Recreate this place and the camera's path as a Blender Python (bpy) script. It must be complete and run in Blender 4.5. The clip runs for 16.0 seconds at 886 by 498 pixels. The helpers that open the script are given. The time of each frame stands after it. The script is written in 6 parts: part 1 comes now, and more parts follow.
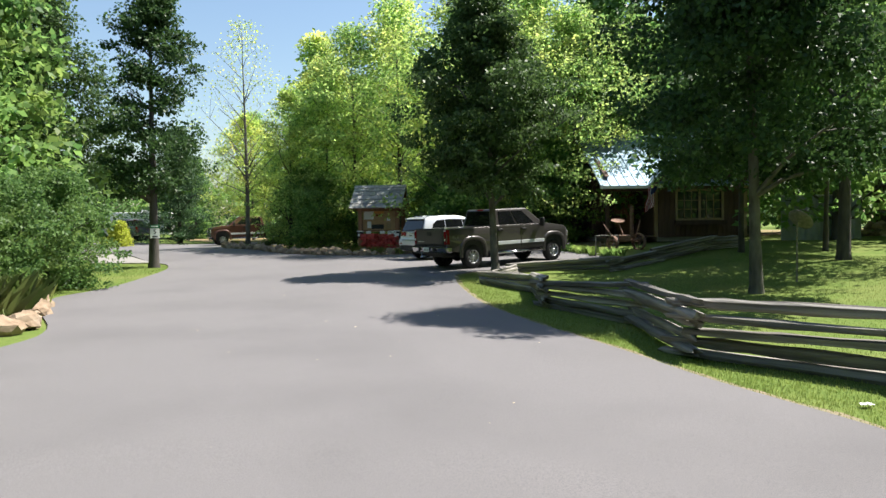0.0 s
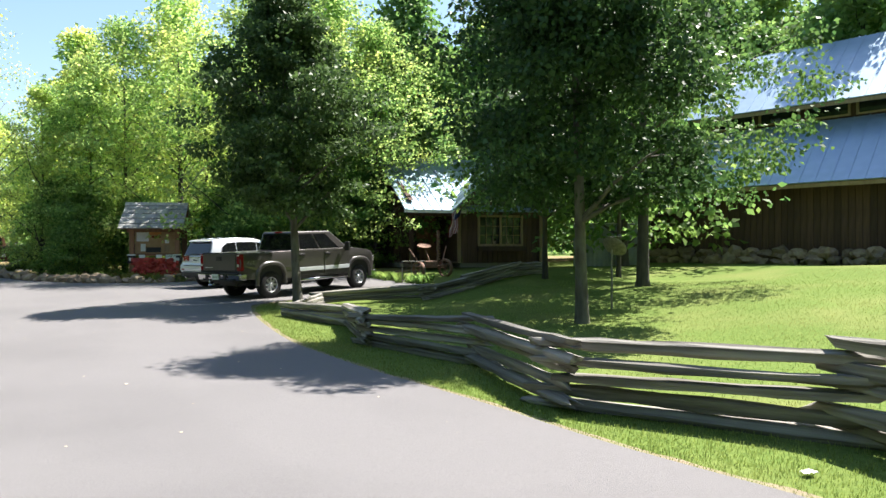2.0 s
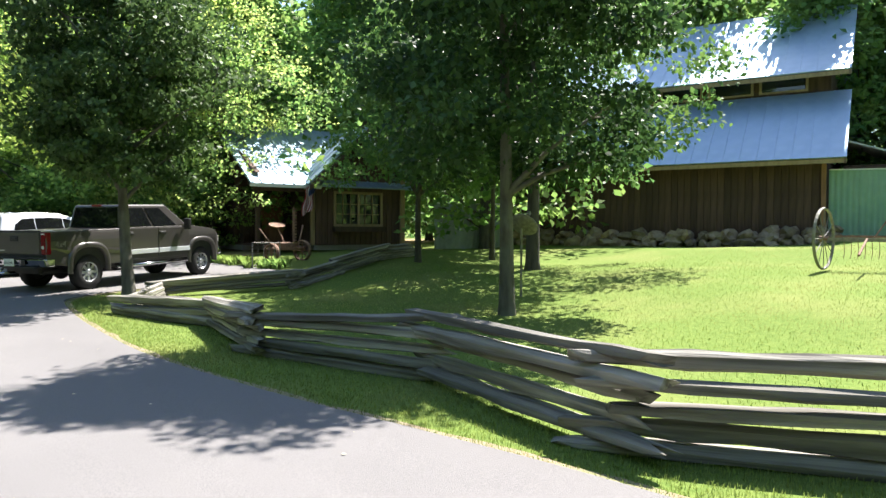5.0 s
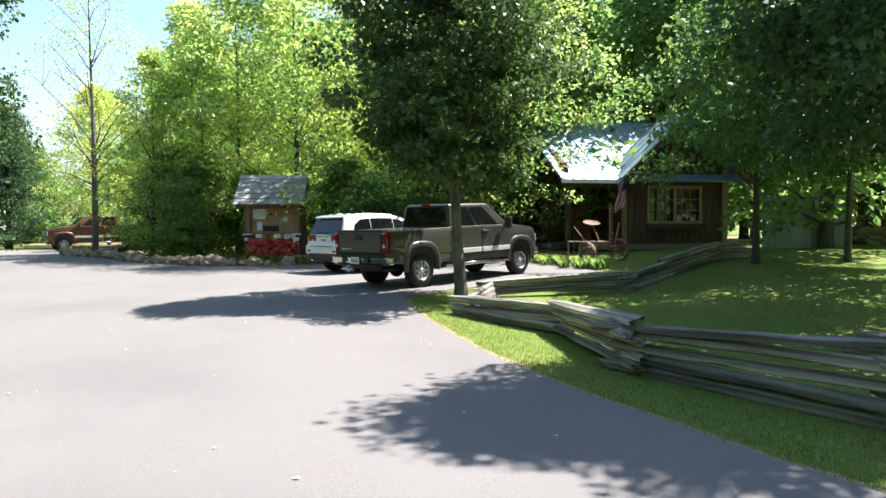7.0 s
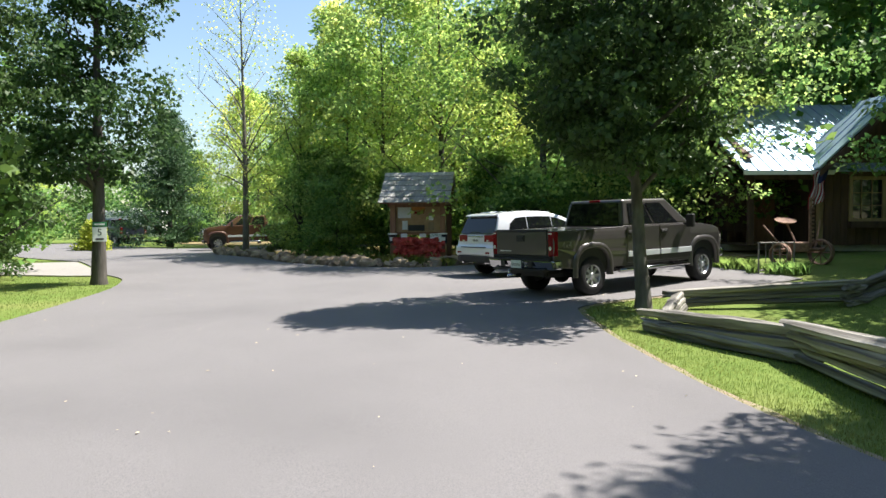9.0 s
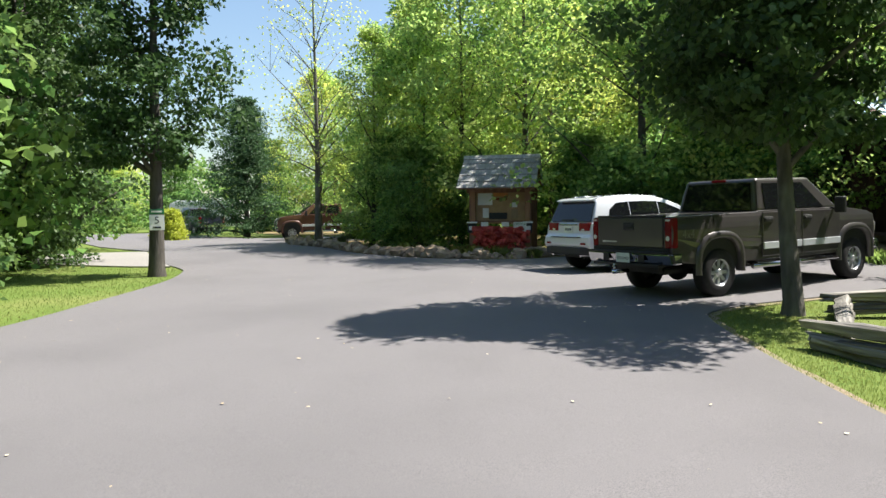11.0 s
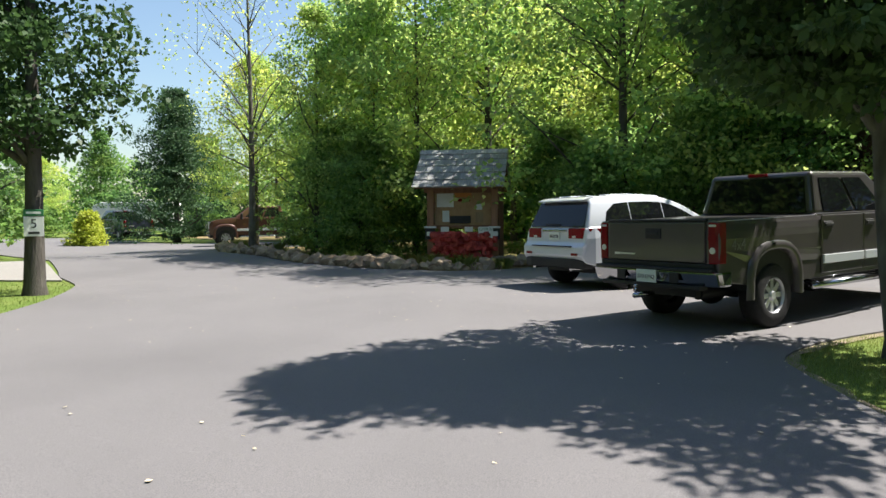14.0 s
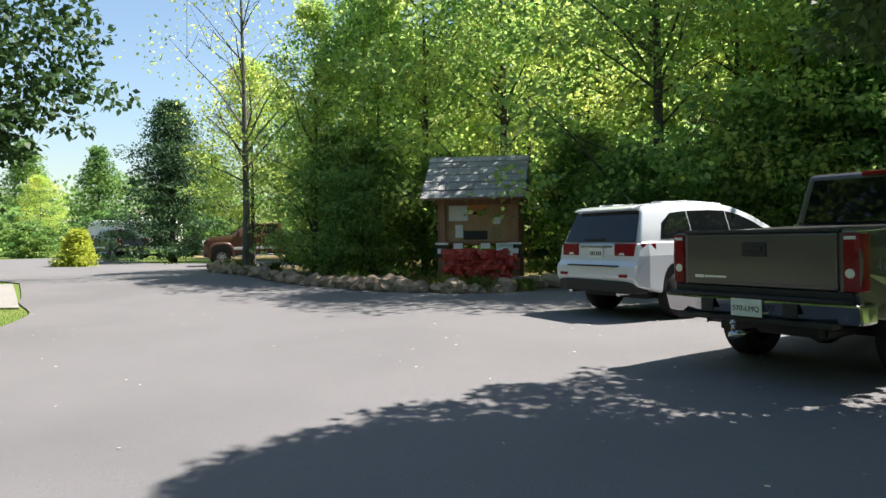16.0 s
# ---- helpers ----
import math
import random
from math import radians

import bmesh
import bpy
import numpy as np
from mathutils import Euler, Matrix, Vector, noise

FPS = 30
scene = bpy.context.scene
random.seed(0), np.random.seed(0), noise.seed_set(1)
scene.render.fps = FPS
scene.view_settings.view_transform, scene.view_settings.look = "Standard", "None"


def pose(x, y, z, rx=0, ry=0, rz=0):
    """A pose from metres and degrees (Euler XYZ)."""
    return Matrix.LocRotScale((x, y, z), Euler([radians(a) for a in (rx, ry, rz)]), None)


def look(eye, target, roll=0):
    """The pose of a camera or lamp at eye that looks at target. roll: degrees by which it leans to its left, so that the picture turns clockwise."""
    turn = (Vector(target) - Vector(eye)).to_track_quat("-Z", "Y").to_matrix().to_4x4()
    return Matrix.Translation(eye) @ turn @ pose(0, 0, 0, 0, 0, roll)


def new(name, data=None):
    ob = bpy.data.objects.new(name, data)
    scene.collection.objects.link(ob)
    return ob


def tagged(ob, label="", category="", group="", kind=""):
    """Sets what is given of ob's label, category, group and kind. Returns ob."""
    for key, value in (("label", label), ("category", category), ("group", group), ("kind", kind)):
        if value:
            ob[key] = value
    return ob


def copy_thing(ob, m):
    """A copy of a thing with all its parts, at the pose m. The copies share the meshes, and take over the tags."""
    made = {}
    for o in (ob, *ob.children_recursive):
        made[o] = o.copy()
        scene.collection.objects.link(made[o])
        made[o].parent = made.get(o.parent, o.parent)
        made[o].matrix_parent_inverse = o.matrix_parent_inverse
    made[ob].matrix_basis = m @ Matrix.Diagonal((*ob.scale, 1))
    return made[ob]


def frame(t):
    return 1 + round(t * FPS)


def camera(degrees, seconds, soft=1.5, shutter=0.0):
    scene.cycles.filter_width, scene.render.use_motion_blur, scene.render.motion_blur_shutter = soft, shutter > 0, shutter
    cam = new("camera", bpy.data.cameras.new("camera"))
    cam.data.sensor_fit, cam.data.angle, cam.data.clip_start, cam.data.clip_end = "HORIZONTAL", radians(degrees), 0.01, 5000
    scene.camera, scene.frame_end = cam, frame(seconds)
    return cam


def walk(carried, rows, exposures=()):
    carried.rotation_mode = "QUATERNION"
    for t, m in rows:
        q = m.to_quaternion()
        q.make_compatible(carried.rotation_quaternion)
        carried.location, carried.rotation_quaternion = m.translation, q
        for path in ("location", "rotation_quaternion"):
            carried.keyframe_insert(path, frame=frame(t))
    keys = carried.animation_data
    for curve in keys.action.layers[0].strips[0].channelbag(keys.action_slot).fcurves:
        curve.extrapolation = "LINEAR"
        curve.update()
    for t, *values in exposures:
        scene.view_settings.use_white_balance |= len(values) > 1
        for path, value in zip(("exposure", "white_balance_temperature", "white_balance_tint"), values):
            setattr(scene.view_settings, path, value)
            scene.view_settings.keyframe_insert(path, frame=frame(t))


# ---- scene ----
cam = camera(64.4, 16.0)
PATH = [
    (0, (3.543, -6.819, 1.598), (2.586, -5.064, 1.524), -0.7),
    (0.5, (3.218, -6.35, 1.618), (2.359, -4.546, 1.528), -0.5),
    (1, (2.799, -6.027, 1.618), (2.058, -4.17, 1.551), 0.3),
    (1.5, (2.477, -5.55, 1.607), (1.907, -3.634, 1.56), -0.4),
    (2, (2.215, -5.058, 1.589), (1.823, -3.097, 1.581), -0.1),
    (2.5, (1.909, -4.662, 1.595), (1.799, -2.665, 1.587), -0.5),
    (3, (1.629, -4.199, 1.604), (1.758, -2.203, 1.571), -0.6),
    (3.2, (1.514, -4.042, 1.583), (1.73, -2.054, 1.535), -0.2),
    (5.3, (0.049, -2.061, 1.459), (0.115, -0.063, 1.405), 0.5),
    (5.5, (-0.097, -1.959, 1.464), (-0.145, 0.04, 1.418), 0.3),
    (6, (-0.465, -1.688, 1.448), (-0.724, 0.294, 1.393), 0.7),
    (6.5, (-0.833, -1.378, 1.432), (-1.251, 0.575, 1.343), 0.0),
    (7, (-1.106, -1.068, 1.456), (-1.751, 0.824, 1.396), -0.2),
    (7.5, (-1.388, -0.716, 1.482), (-2.181, 1.12, 1.422), -0.2),
    (8, (-1.776, -0.316, 1.478), (-2.613, 1.499, 1.407), -0.5),
    (8.5, (-2.143, 0.054, 1.475), (-3.076, 1.82, 1.398), 0.3),
    (9, (-2.478, 0.417, 1.472), (-3.466, 2.155, 1.41), -0.3),
    (9.5, (-2.833, 0.845, 1.468), (-3.892, 2.541, 1.417), -0.3),
    (9.7, (-2.966, 1.02, 1.454), (-4.059, 2.694, 1.381), -0.1),
    (11.8, (-4.365, 3.071, 1.385), (-5.558, 4.675, 1.309), -0.5),
    (12, (-4.51, 3.197, 1.412), (-5.707, 4.799, 1.344), -0.4),
    (12.5, (-4.855, 3.557, 1.413), (-6.063, 5.149, 1.346), -0.0),
    (13, (-5.17, 4.011, 1.382), (-6.271, 5.679, 1.302), -0.7),
    (13.5, (-5.508, 4.514, 1.373), (-6.604, 6.185, 1.286), -0.2),
    (14, (-5.877, 4.965, 1.386), (-6.931, 6.663, 1.309), -0.2),
    (14.5, (-6.242, 5.424, 1.421), (-7.253, 7.147, 1.332), -0.4),
    (15, (-6.648, 5.863, 1.396), (-7.659, 7.584, 1.281), -0.1),
    (15.5, (-6.948, 6.334, 1.386), (-7.946, 8.064, 1.285), -1.0),
    (16, (-7.254, 6.948, 1.353), (-8.328, 8.634, 1.325), -0.6),
]
EXPO = 1.18
walk(cam, [(t, look(eye, target, roll)) for t, eye, target, roll in PATH],
     [(t, EXPO + e) for t, e in ((0, -0.03), (1.0, 0.06), (2.0, 0.38), (3.0, 0.58), (5.5, 0.67), (6.5, 0.69), (7.5, 0.55), (8.0, 0.37), (9.0, 0.2), (10.5, 0.1), (12.0, 0.0), (13.5, 0.0), (15.0, 0.08), (16.0, 0.1))])

# ---- light ----
SUN_AZ, SUN_EL = 51.5, 58.5
to_sun = Vector((math.cos(radians(SUN_EL)) * math.cos(radians(SUN_AZ)),
                 math.cos(radians(SUN_EL)) * math.sin(radians(SUN_AZ)), math.sin(radians(SUN_EL))))
world = bpy.data.worlds.new("world")
scene.world = world
world.use_nodes = True
wn = world.node_tree.nodes
sky = wn.new("ShaderNodeTexSky")
sky.sky_type = "NISHITA"
sky.sun_disc = False
sky.sun_elevation = radians(SUN_EL)
sky.sun_rotation = radians(90 - SUN_AZ)
sky.air_density, sky.dust_density, sky.ozone_density = 1.3, 0.8, 2.6
world.node_tree.links.new(sky.outputs[0], wn["Background"].inputs[0])
wn["Background"].inputs[1].default_value = 0.076
sun_data = bpy.data.lights.new("sun", "SUN")
sun_data.energy, sun_data.angle, sun_data.color = 5.0, radians(0.53), (1.0, 0.95, 0.88)
sun_ob = new("sun", sun_data)
sun_ob.matrix_world = look(to_sun * 60, (0, 0, 0))


# ---- materials ----
def material(name, base, second=None, scale=6.0, rough=0.8, metal=0.0, bump=0.0, bump_scale=60.0, stain=None,
             stain_scale=0.7, stain_amount=0.5, island=0.0, per_object=0.0, stretch=(1, 1, 1), coat=0.0, spec=0.5):
    """Two-scale procedural surface: grain between base and second, large stains, variation per piece."""
    m = bpy.data.materials.new(name)
    m.use_nodes = True
    nt = m.node_tree
    n, l = nt.nodes, nt.links
    p = n["Principled BSDF"]
    p.inputs["Roughness"].default_value = rough
    p.inputs["Metallic"].default_value = metal
    p.inputs["Coat Weight"].default_value = coat
    p.inputs["Specular IOR Level"].default_value = spec
    p.inputs["Coat Roughness"].default_value = 0.06
    tc = n.new("ShaderNodeTexCoord")
    mp = n.new("ShaderNodeMapping")
    mp.inputs["Scale"].default_value = stretch
    l.new(tc.outputs["Object"], mp.inputs["Vector"])
    g = n.new("ShaderNodeTexNoise")
    g.inputs["Scale"].default_value, g.inputs["Detail"].default_value = scale, 6.0
    l.new(mp.outputs[0], g.inputs["Vector"])
    ramp = n.new("ShaderNodeMapRange")
    ramp.inputs["From Min"].default_value, ramp.inputs["From Max"].default_value = 0.32, 0.68
    l.new(g.outputs["Fac"], ramp.inputs["Value"])
    mix = n.new("ShaderNodeMix")
    mix.data_type = "RGBA"
    mix.inputs["A"].default_value = (*base, 1)
    mix.inputs["B"].default_value = (*(second or base), 1)
    l.new(ramp.outputs[0], mix.inputs["Factor"])
    colour = mix.outputs["Result"]
    if stain:
        s = n.new("ShaderNodeTexNoise")
        s.inputs["Scale"].default_value, s.inputs["Detail"].default_value = stain_scale, 5.0
        l.new(tc.outputs["Object"], s.inputs["Vector"])
        r2 = n.new("ShaderNodeMapRange")
        r2.inputs["From Min"].default_value, r2.inputs["From Max"].default_value = 0.45, 0.72
        r2.inputs["To Max"].default_value = stain_amount
        l.new(s.outputs["Fac"], r2.inputs["Value"])
        m2 = n.new("ShaderNodeMix")
        m2.data_type = "RGBA"
        l.new(r2.outputs[0], m2.inputs["Factor"])
        l.new(colour, m2.inputs["A"])
        m2.inputs["B"].default_value = (*stain, 1)
        colour = m2.outputs["Result"]
    if island or per_object:
        src = n.new("ShaderNodeNewGeometry").outputs["Random Per Island"] if island else n.new("ShaderNodeObjectInfo").outputs["Random"]
        k = island or per_object
        r3 = n.new("ShaderNodeMapRange")
        r3.inputs["To Min"].default_value, r3.inputs["To Max"].default_value = 1 - k, 1 + k
        l.new(src, r3.inputs["Value"])
        hs = n.new("ShaderNodeHueSaturation")
        l.new(colour, hs.inputs["Color"])
        l.new(r3.outputs[0], hs.inputs["Value"])
        colour = hs.outputs["Color"]
    l.new(colour, p.inputs["Base Color"])
    if bump:
        b = n.new("ShaderNodeTexNoise")
        b.inputs["Scale"].default_value, b.inputs["Detail"].default_value = bump_scale, 4.0
        l.new(mp.outputs[0], b.inputs["Vector"])
        bp = n.new("ShaderNodeBump")
        bp.inputs["Strength"].default_value, bp.inputs["Distance"].default_value = bump, 0.02
        l.new(b.outputs["Fac"], bp.inputs["Height"])
        l.new(bp.outputs["Normal"], p.inputs["Normal"])
    return m


def leaf_material(name, dark, light, yellow=None, share=0.0, through_share=0.45, rough=0.52):
    """Leaves: each leaf its own tone; part of the light passes through."""
    m = bpy.data.materials.new(name)
    m.use_nodes = True
    n, l = m.node_tree.nodes, m.node_tree.links
    p = n["Principled BSDF"]
    p.inputs["Roughness"].default_value = rough
    p.inputs["Specular IOR Level"].default_value = 0.25
    rnd = n.new("ShaderNodeNewGeometry").outputs["Random Per Island"]
    mix = n.new("ShaderNodeMix")
    mix.data_type = "RGBA"
    mix.inputs["A"].default_value, mix.inputs["B"].default_value = (*dark, 1), (*light, 1)
    l.new(rnd, mix.inputs["Factor"])
    colour = mix.outputs["Result"]
    if yellow:
        tc = n.new("ShaderNodeTexCoord")
        no = n.new("ShaderNodeTexNoise")
        no.inputs["Scale"].default_value, no.inputs["Detail"].default_value = 0.55, 3.0
        l.new(tc.outputs["Object"], no.inputs["Vector"])
        mr = n.new("ShaderNodeMapRange")
        mr.inputs["From Min"].default_value, mr.inputs["From Max"].default_value = 0.45, 0.7
        mr.inputs["To Max"].default_value = share
        l.new(no.outputs["Fac"], mr.inputs["Value"])
        m2 = n.new("ShaderNodeMix")
        m2.data_type = "RGBA"
        l.new(mr.outputs[0], m2.inputs["Factor"])
        l.new(colour, m2.inputs["A"])
        m2.inputs["B"].default_value = (*yellow, 1)
        colour = m2.outputs["Result"]
    # every plant a little different in tone
    info = n.new("ShaderNodeObjectInfo")
    vary = n.new("ShaderNodeMapRange")
    vary.inputs["To Min"].default_value, vary.inputs["To Max"].default_value = 0.85, 1.3
    l.new(info.outputs["Random"], vary.inputs["Value"])
    turn = n.new("ShaderNodeMapRange")
    turn.inputs["To Min"].default_value, turn.inputs["To Max"].default_value = 0.512, 0.482
    l.new(info.outputs["Random"], turn.inputs["Value"])
    tone = n.new("ShaderNodeHueSaturation")
    l.new(vary.outputs[0], tone.inputs["Value"])
    l.new(turn.outputs[0], tone.inputs["Hue"])
    l.new(colour, tone.inputs["Color"])
    colour = tone.outputs["Color"]
    l.new(colour, p.inputs["Base Color"])
    tr = n.new("ShaderNodeBsdfTranslucent")
    hs = n.new("ShaderNodeHueSaturation")
    hs.inputs["Hue"].default_value, hs.inputs["Saturation"].default_value, hs.inputs["Value"].default_value = 0.497, 1.0, 1.8
    l.new(colour, hs.inputs["Color"])
    l.new(hs.outputs[0], tr.inputs["Color"])
    ms = n.new("ShaderNodeMixShader")
    ms.inputs[0].default_value = through_share
    l.new(p.outputs[0], ms.inputs[1])
    l.new(tr.outputs[0], ms.inputs[2])
    l.new(ms.outputs[0], n["Material Output"].inputs["Surface"])
    return m


ASPHALT = material("asphalt", (0.107, 0.101, 0.103), (0.198, 0.188, 0.190), 130.0, 0.9, bump=0.35, bump_scale=220.0,
                   stain=(0.105, 0.1, 0.102), stain_scale=0.35, stain_amount=0.55)
CONCRETE = material("concrete", (0.21, 0.20, 0.185), (0.29, 0.275, 0.255), 20.0, 0.9, bump=0.2, stain=(0.3, 0.28, 0.25))
GRASS = material("grass_ground", (0.088, 0.140, 0.029), (0.142, 0.193, 0.046), 14.0, 0.95, bump=0.45, bump_scale=90.0,
                 stain=(0.22, 0.22, 0.08), stain_scale=0.5, stain_amount=0.5, spec=0.1)
LITTER = material("leaf_litter", (0.19, 0.13, 0.07), (0.34, 0.25, 0.14), 25.0, 0.95, bump=0.8, bump_scale=60.0,
                  stain=(0.13, 0.17, 0.04), stain_scale=0.8, stain_amount=0.7, spec=0.1)
BARK = material("bark", (0.075, 0.066, 0.056), (0.15, 0.135, 0.115), 9.0, 0.95, bump=1.0, bump_scale=25.0, stretch=(1, 1, 0.25),
                stain=(0.24, 0.25, 0.20), stain_scale=2.0, stain_amount=0.5)
BARK_DARK = material("bark_dark", (0.05, 0.043, 0.037), (0.10, 0.09, 0.075), 9.0, 0.95, bump=1.0, bump_scale=25.0, stretch=(1, 1, 0.25))
RAIL = material("weathered_rail", (0.075, 0.067, 0.056), (0.37, 0.35, 0.315), 9.0, 0.95, bump=0.9, bump_scale=22.0,
                stretch=(0.12, 1.5, 1.5), stain=(0.075, 0.068, 0.058), stain_scale=2.2, stain_amount=0.8, per_object=0.3)
LEAF_DARK = leaf_material("leaf_maple", (0.030, 0.064, 0.021), (0.076, 0.136, 0.040), through_share=0.28, rough=0.5)
LEAF_SHADE = leaf_material("leaf_shade", (0.042, 0.10, 0.030), (0.105, 0.19, 0.052), (0.22, 0.26, 0.06), 0.25, 0.36)
LEAF_MID = leaf_material("leaf_mid", (0.060, 0.14, 0.040), (0.17, 0.29, 0.08), (0.33, 0.34, 0.08), 0.35, 0.48)
LEAF_LIGHT = leaf_material("leaf_light", (0.15, 0.26, 0.06), (0.36, 0.47, 0.12), (0.58, 0.52, 0.13), 0.6, 0.54)
LEAF_FRESH = leaf_material("leaf_fresh", (0.075, 0.175, 0.05), (0.34, 0.47, 0.145), (0.50, 0.47, 0.12), 0.5, 0.55)
DIRT = material("verge_dirt", (0.19, 0.145, 0.09), (0.30, 0.24, 0.16), 30.0, 0.95, bump=0.6, bump_scale=80.0, stain=(0.15, 0.18, 0.06), stain_scale=2.0, stain_amount=0.7)
LEAF_PINE = leaf_material("leaf_pine", (0.035, 0.08, 0.035), (0.07, 0.13, 0.055), through_share=0.25)
LEAF_GOLD = leaf_material("leaf_gold", (0.22, 0.29, 0.035), (0.36, 0.41, 0.06), through_share=0.35)
BLADE = leaf_material("grass_blade", (0.122, 0.188, 0.044), (0.205, 0.268, 0.072), (0.30, 0.27, 0.12), 0.6, 0.3)
BOARD_BROWN = material("board_brown", (0.055, 0.030, 0.022), (0.105, 0.06, 0.042), 8.0, 0.85, bump=0.5, bump_scale=30.0,
                       stretch=(1, 1, 0.12), per_object=0.3)
TRIM_WOOD = material("trim_wood", (0.26, 0.18, 0.10), (0.36, 0.26, 0.15), 9.0, 0.8, bump=0.3, stretch=(1, 1, 0.2))
KIOSK_WOOD = material("kiosk_wood", (0.20, 0.095, 0.05), (0.30, 0.155, 0.085), 8.0, 0.75, bump=0.3, stretch=(1, 1, 0.15), per_object=0.15)
SHAKE = material("cedar_shake", (0.22, 0.215, 0.21), (0.38, 0.375, 0.36), 10.0, 0.95, bump=0.7, bump_scale=30.0, stretch=(1.5, 0.2, 1),
                 per_object=0.25)
METAL_ROOF = material("metal_roof", (0.33, 0.44, 0.57), (0.38, 0.49, 0.62), 3.0, 0.4, metal=0.55, spec=0.3, stain=(0.28, 0.39, 0.52),
                      stain_scale=0.5, stain_amount=0.5)
GREEN_METAL = material("green_metal", (0.19, 0.34, 0.255), (0.23, 0.385, 0.29), 3.0, 0.5, stain=(0.25, 0.33, 0.27), stain_amount=0.4)
GREY_METAL = material("grey_metal", (0.25, 0.29, 0.28), (0.33, 0.37, 0.35), 3.0, 0.55, stain=(0.2, 0.22, 0.2))
STONE = material("field_stone", (0.19, 0.13, 0.08), (0.40, 0.305, 0.21), 5.0, 0.92, bump=0.7, bump_scale=18.0,
                 stain=(0.16, 0.14, 0.11), stain_scale=3.0, stain_amount=0.6, per_object=0.35)
RUST = material("rusty_iron", (0.15, 0.085, 0.06), (0.30, 0.18, 0.13), 14.0, 0.85, bump=0.4, bump_scale=50.0)
GREY_IRON = material("grey_iron", (0.17, 0.165, 0.15), (0.30, 0.28, 0.25), 14.0, 0.7, metal=0.3, bump=0.3)
PEWTER = material("pewter_paint", (0.077, 0.070, 0.070), (0.085, 0.077, 0.077), 3.0, 0.3, metal=0.35, coat=0.45)
SILVER = material("silver_paint", (0.64, 0.67, 0.71), (0.66, 0.69, 0.73), 3.0, 0.35, metal=0.15, coat=1.0)
MAROON = material("maroon_paint", (0.10, 0.042, 0.028), (0.11, 0.047, 0.031), 3.0, 0.35, metal=0.2, coat=0.9)
NAVY = material("navy_paint", (0.02, 0.025, 0.04), (0.025, 0.03, 0.05), 3.0, 0.35, coat=0.8)
WHITE_PAINT = material("white_paint", (0.78, 0.78, 0.76), (0.70, 0.70, 0.68), 3.0, 0.5, stain=(0.6, 0.6, 0.56))
BLACK_PLASTIC = material("black_plastic", (0.012, 0.012, 0.013), (0.020, 0.020, 0.021), 30.0, 0.6)
RUBBER = material("tyre_rubber", (0.010, 0.010, 0.011), (0.018, 0.018, 0.019), 20.0, 0.85, bump=0.3)
CHROME = material("chrome", (0.50, 0.51, 0.53), (0.43, 0.44, 0.46), 4.0, 0.12, metal=1.0)
ALLOY = material("alloy", (0.50, 0.51, 0.53), (0.40, 0.41, 0.43), 12.0, 0.22, metal=0.35)
CAR_GLASS = material("car_glass", (0.006, 0.007, 0.008), (0.009, 0.010, 0.011), 2.0, 0.03, spec=0.4)
RED_LENS = material("red_lens", (0.21, 0.003, 0.009), (0.15, 0.002, 0.006), 8.0, 0.25, coat=0.1, spec=0.2)
DECAL = material("decal", (0.16, 0.15, 0.145), (0.2, 0.19, 0.18), 20.0, 0.4)
CLEAR_LENS = material("clear_lens", (0.72, 0.70, 0.66), (0.62, 0.6, 0.57), 8.0, 0.15, coat=1.0)
PLATE = material("plate_face", (0.62, 0.70, 0.64), (0.72, 0.76, 0.70), 10.0, 0.4)
PAPER = material("paper", (0.78, 0.78, 0.74), (0.70, 0.70, 0.66), 5.0, 0.8)
GREEN_SIGN = material("green_sign", (0.02, 0.15, 0.055), (0.028, 0.18, 0.065), 5.0, 0.5)
RED_BAG = material("red_mesh_bag", (0.40, 0.03, 0.028), (0.60, 0.105, 0.08), 18.0, 0.7, bump=0.7, bump_scale=60.0, per_object=0.3)
WINDOW_GLASS = material("window_glass", (0.016, 0.02, 0.02), (0.03, 0.034, 0.032), 2.0, 0.03, spec=0.7)
# orange stands for lamplight on the kiosk header; no lamp is built
LAMPLIT_BOARD = material("lamplit_board", (0.55, 0.20, 0.05), (0.6, 0.24, 0.07), 6.0, 0.7)
TAN_BOARD = material("tan_board", (0.33, 0.20, 0.095), (0.42, 0.27, 0.135), 6.0, 0.7)
INK = material("ink", (0.02, 0.02, 0.02), (0.03, 0.03, 0.03), 6.0, 0.7)
FLAG_RED = material("flag_red", (0.42, 0.03, 0.04), (0.36, 0.025, 0.03), 9.0, 0.85)
FLAG_WHITE = material("flag_white", (0.75, 0.73, 0.70), (0.68, 0.66, 0.63), 9.0, 0.85)
FLAG_BLUE = material("flag_blue", (0.03, 0.04, 0.14), (0.025, 0.035, 0.11), 9.0, 0.85)


# ---- building helpers ----
def thing(name, m, label, category, group="", kind=""):
    e = new(name)
    e.empty_display_size = 0.2
    e.matrix_world = m
    return tagged(e, label, category, group, kind)


def finish(name, bm, mat, smooth=False):
    me = bpy.data.meshes.new(name)
    bmesh.ops.recalc_face_normals(bm, faces=bm.faces[:])
    bm.to_mesh(me)
    bm.free()
    me.materials.append(mat)
    if smooth:
        me.polygons.foreach_set("use_smooth", [True] * len(me.polygons))
    return me


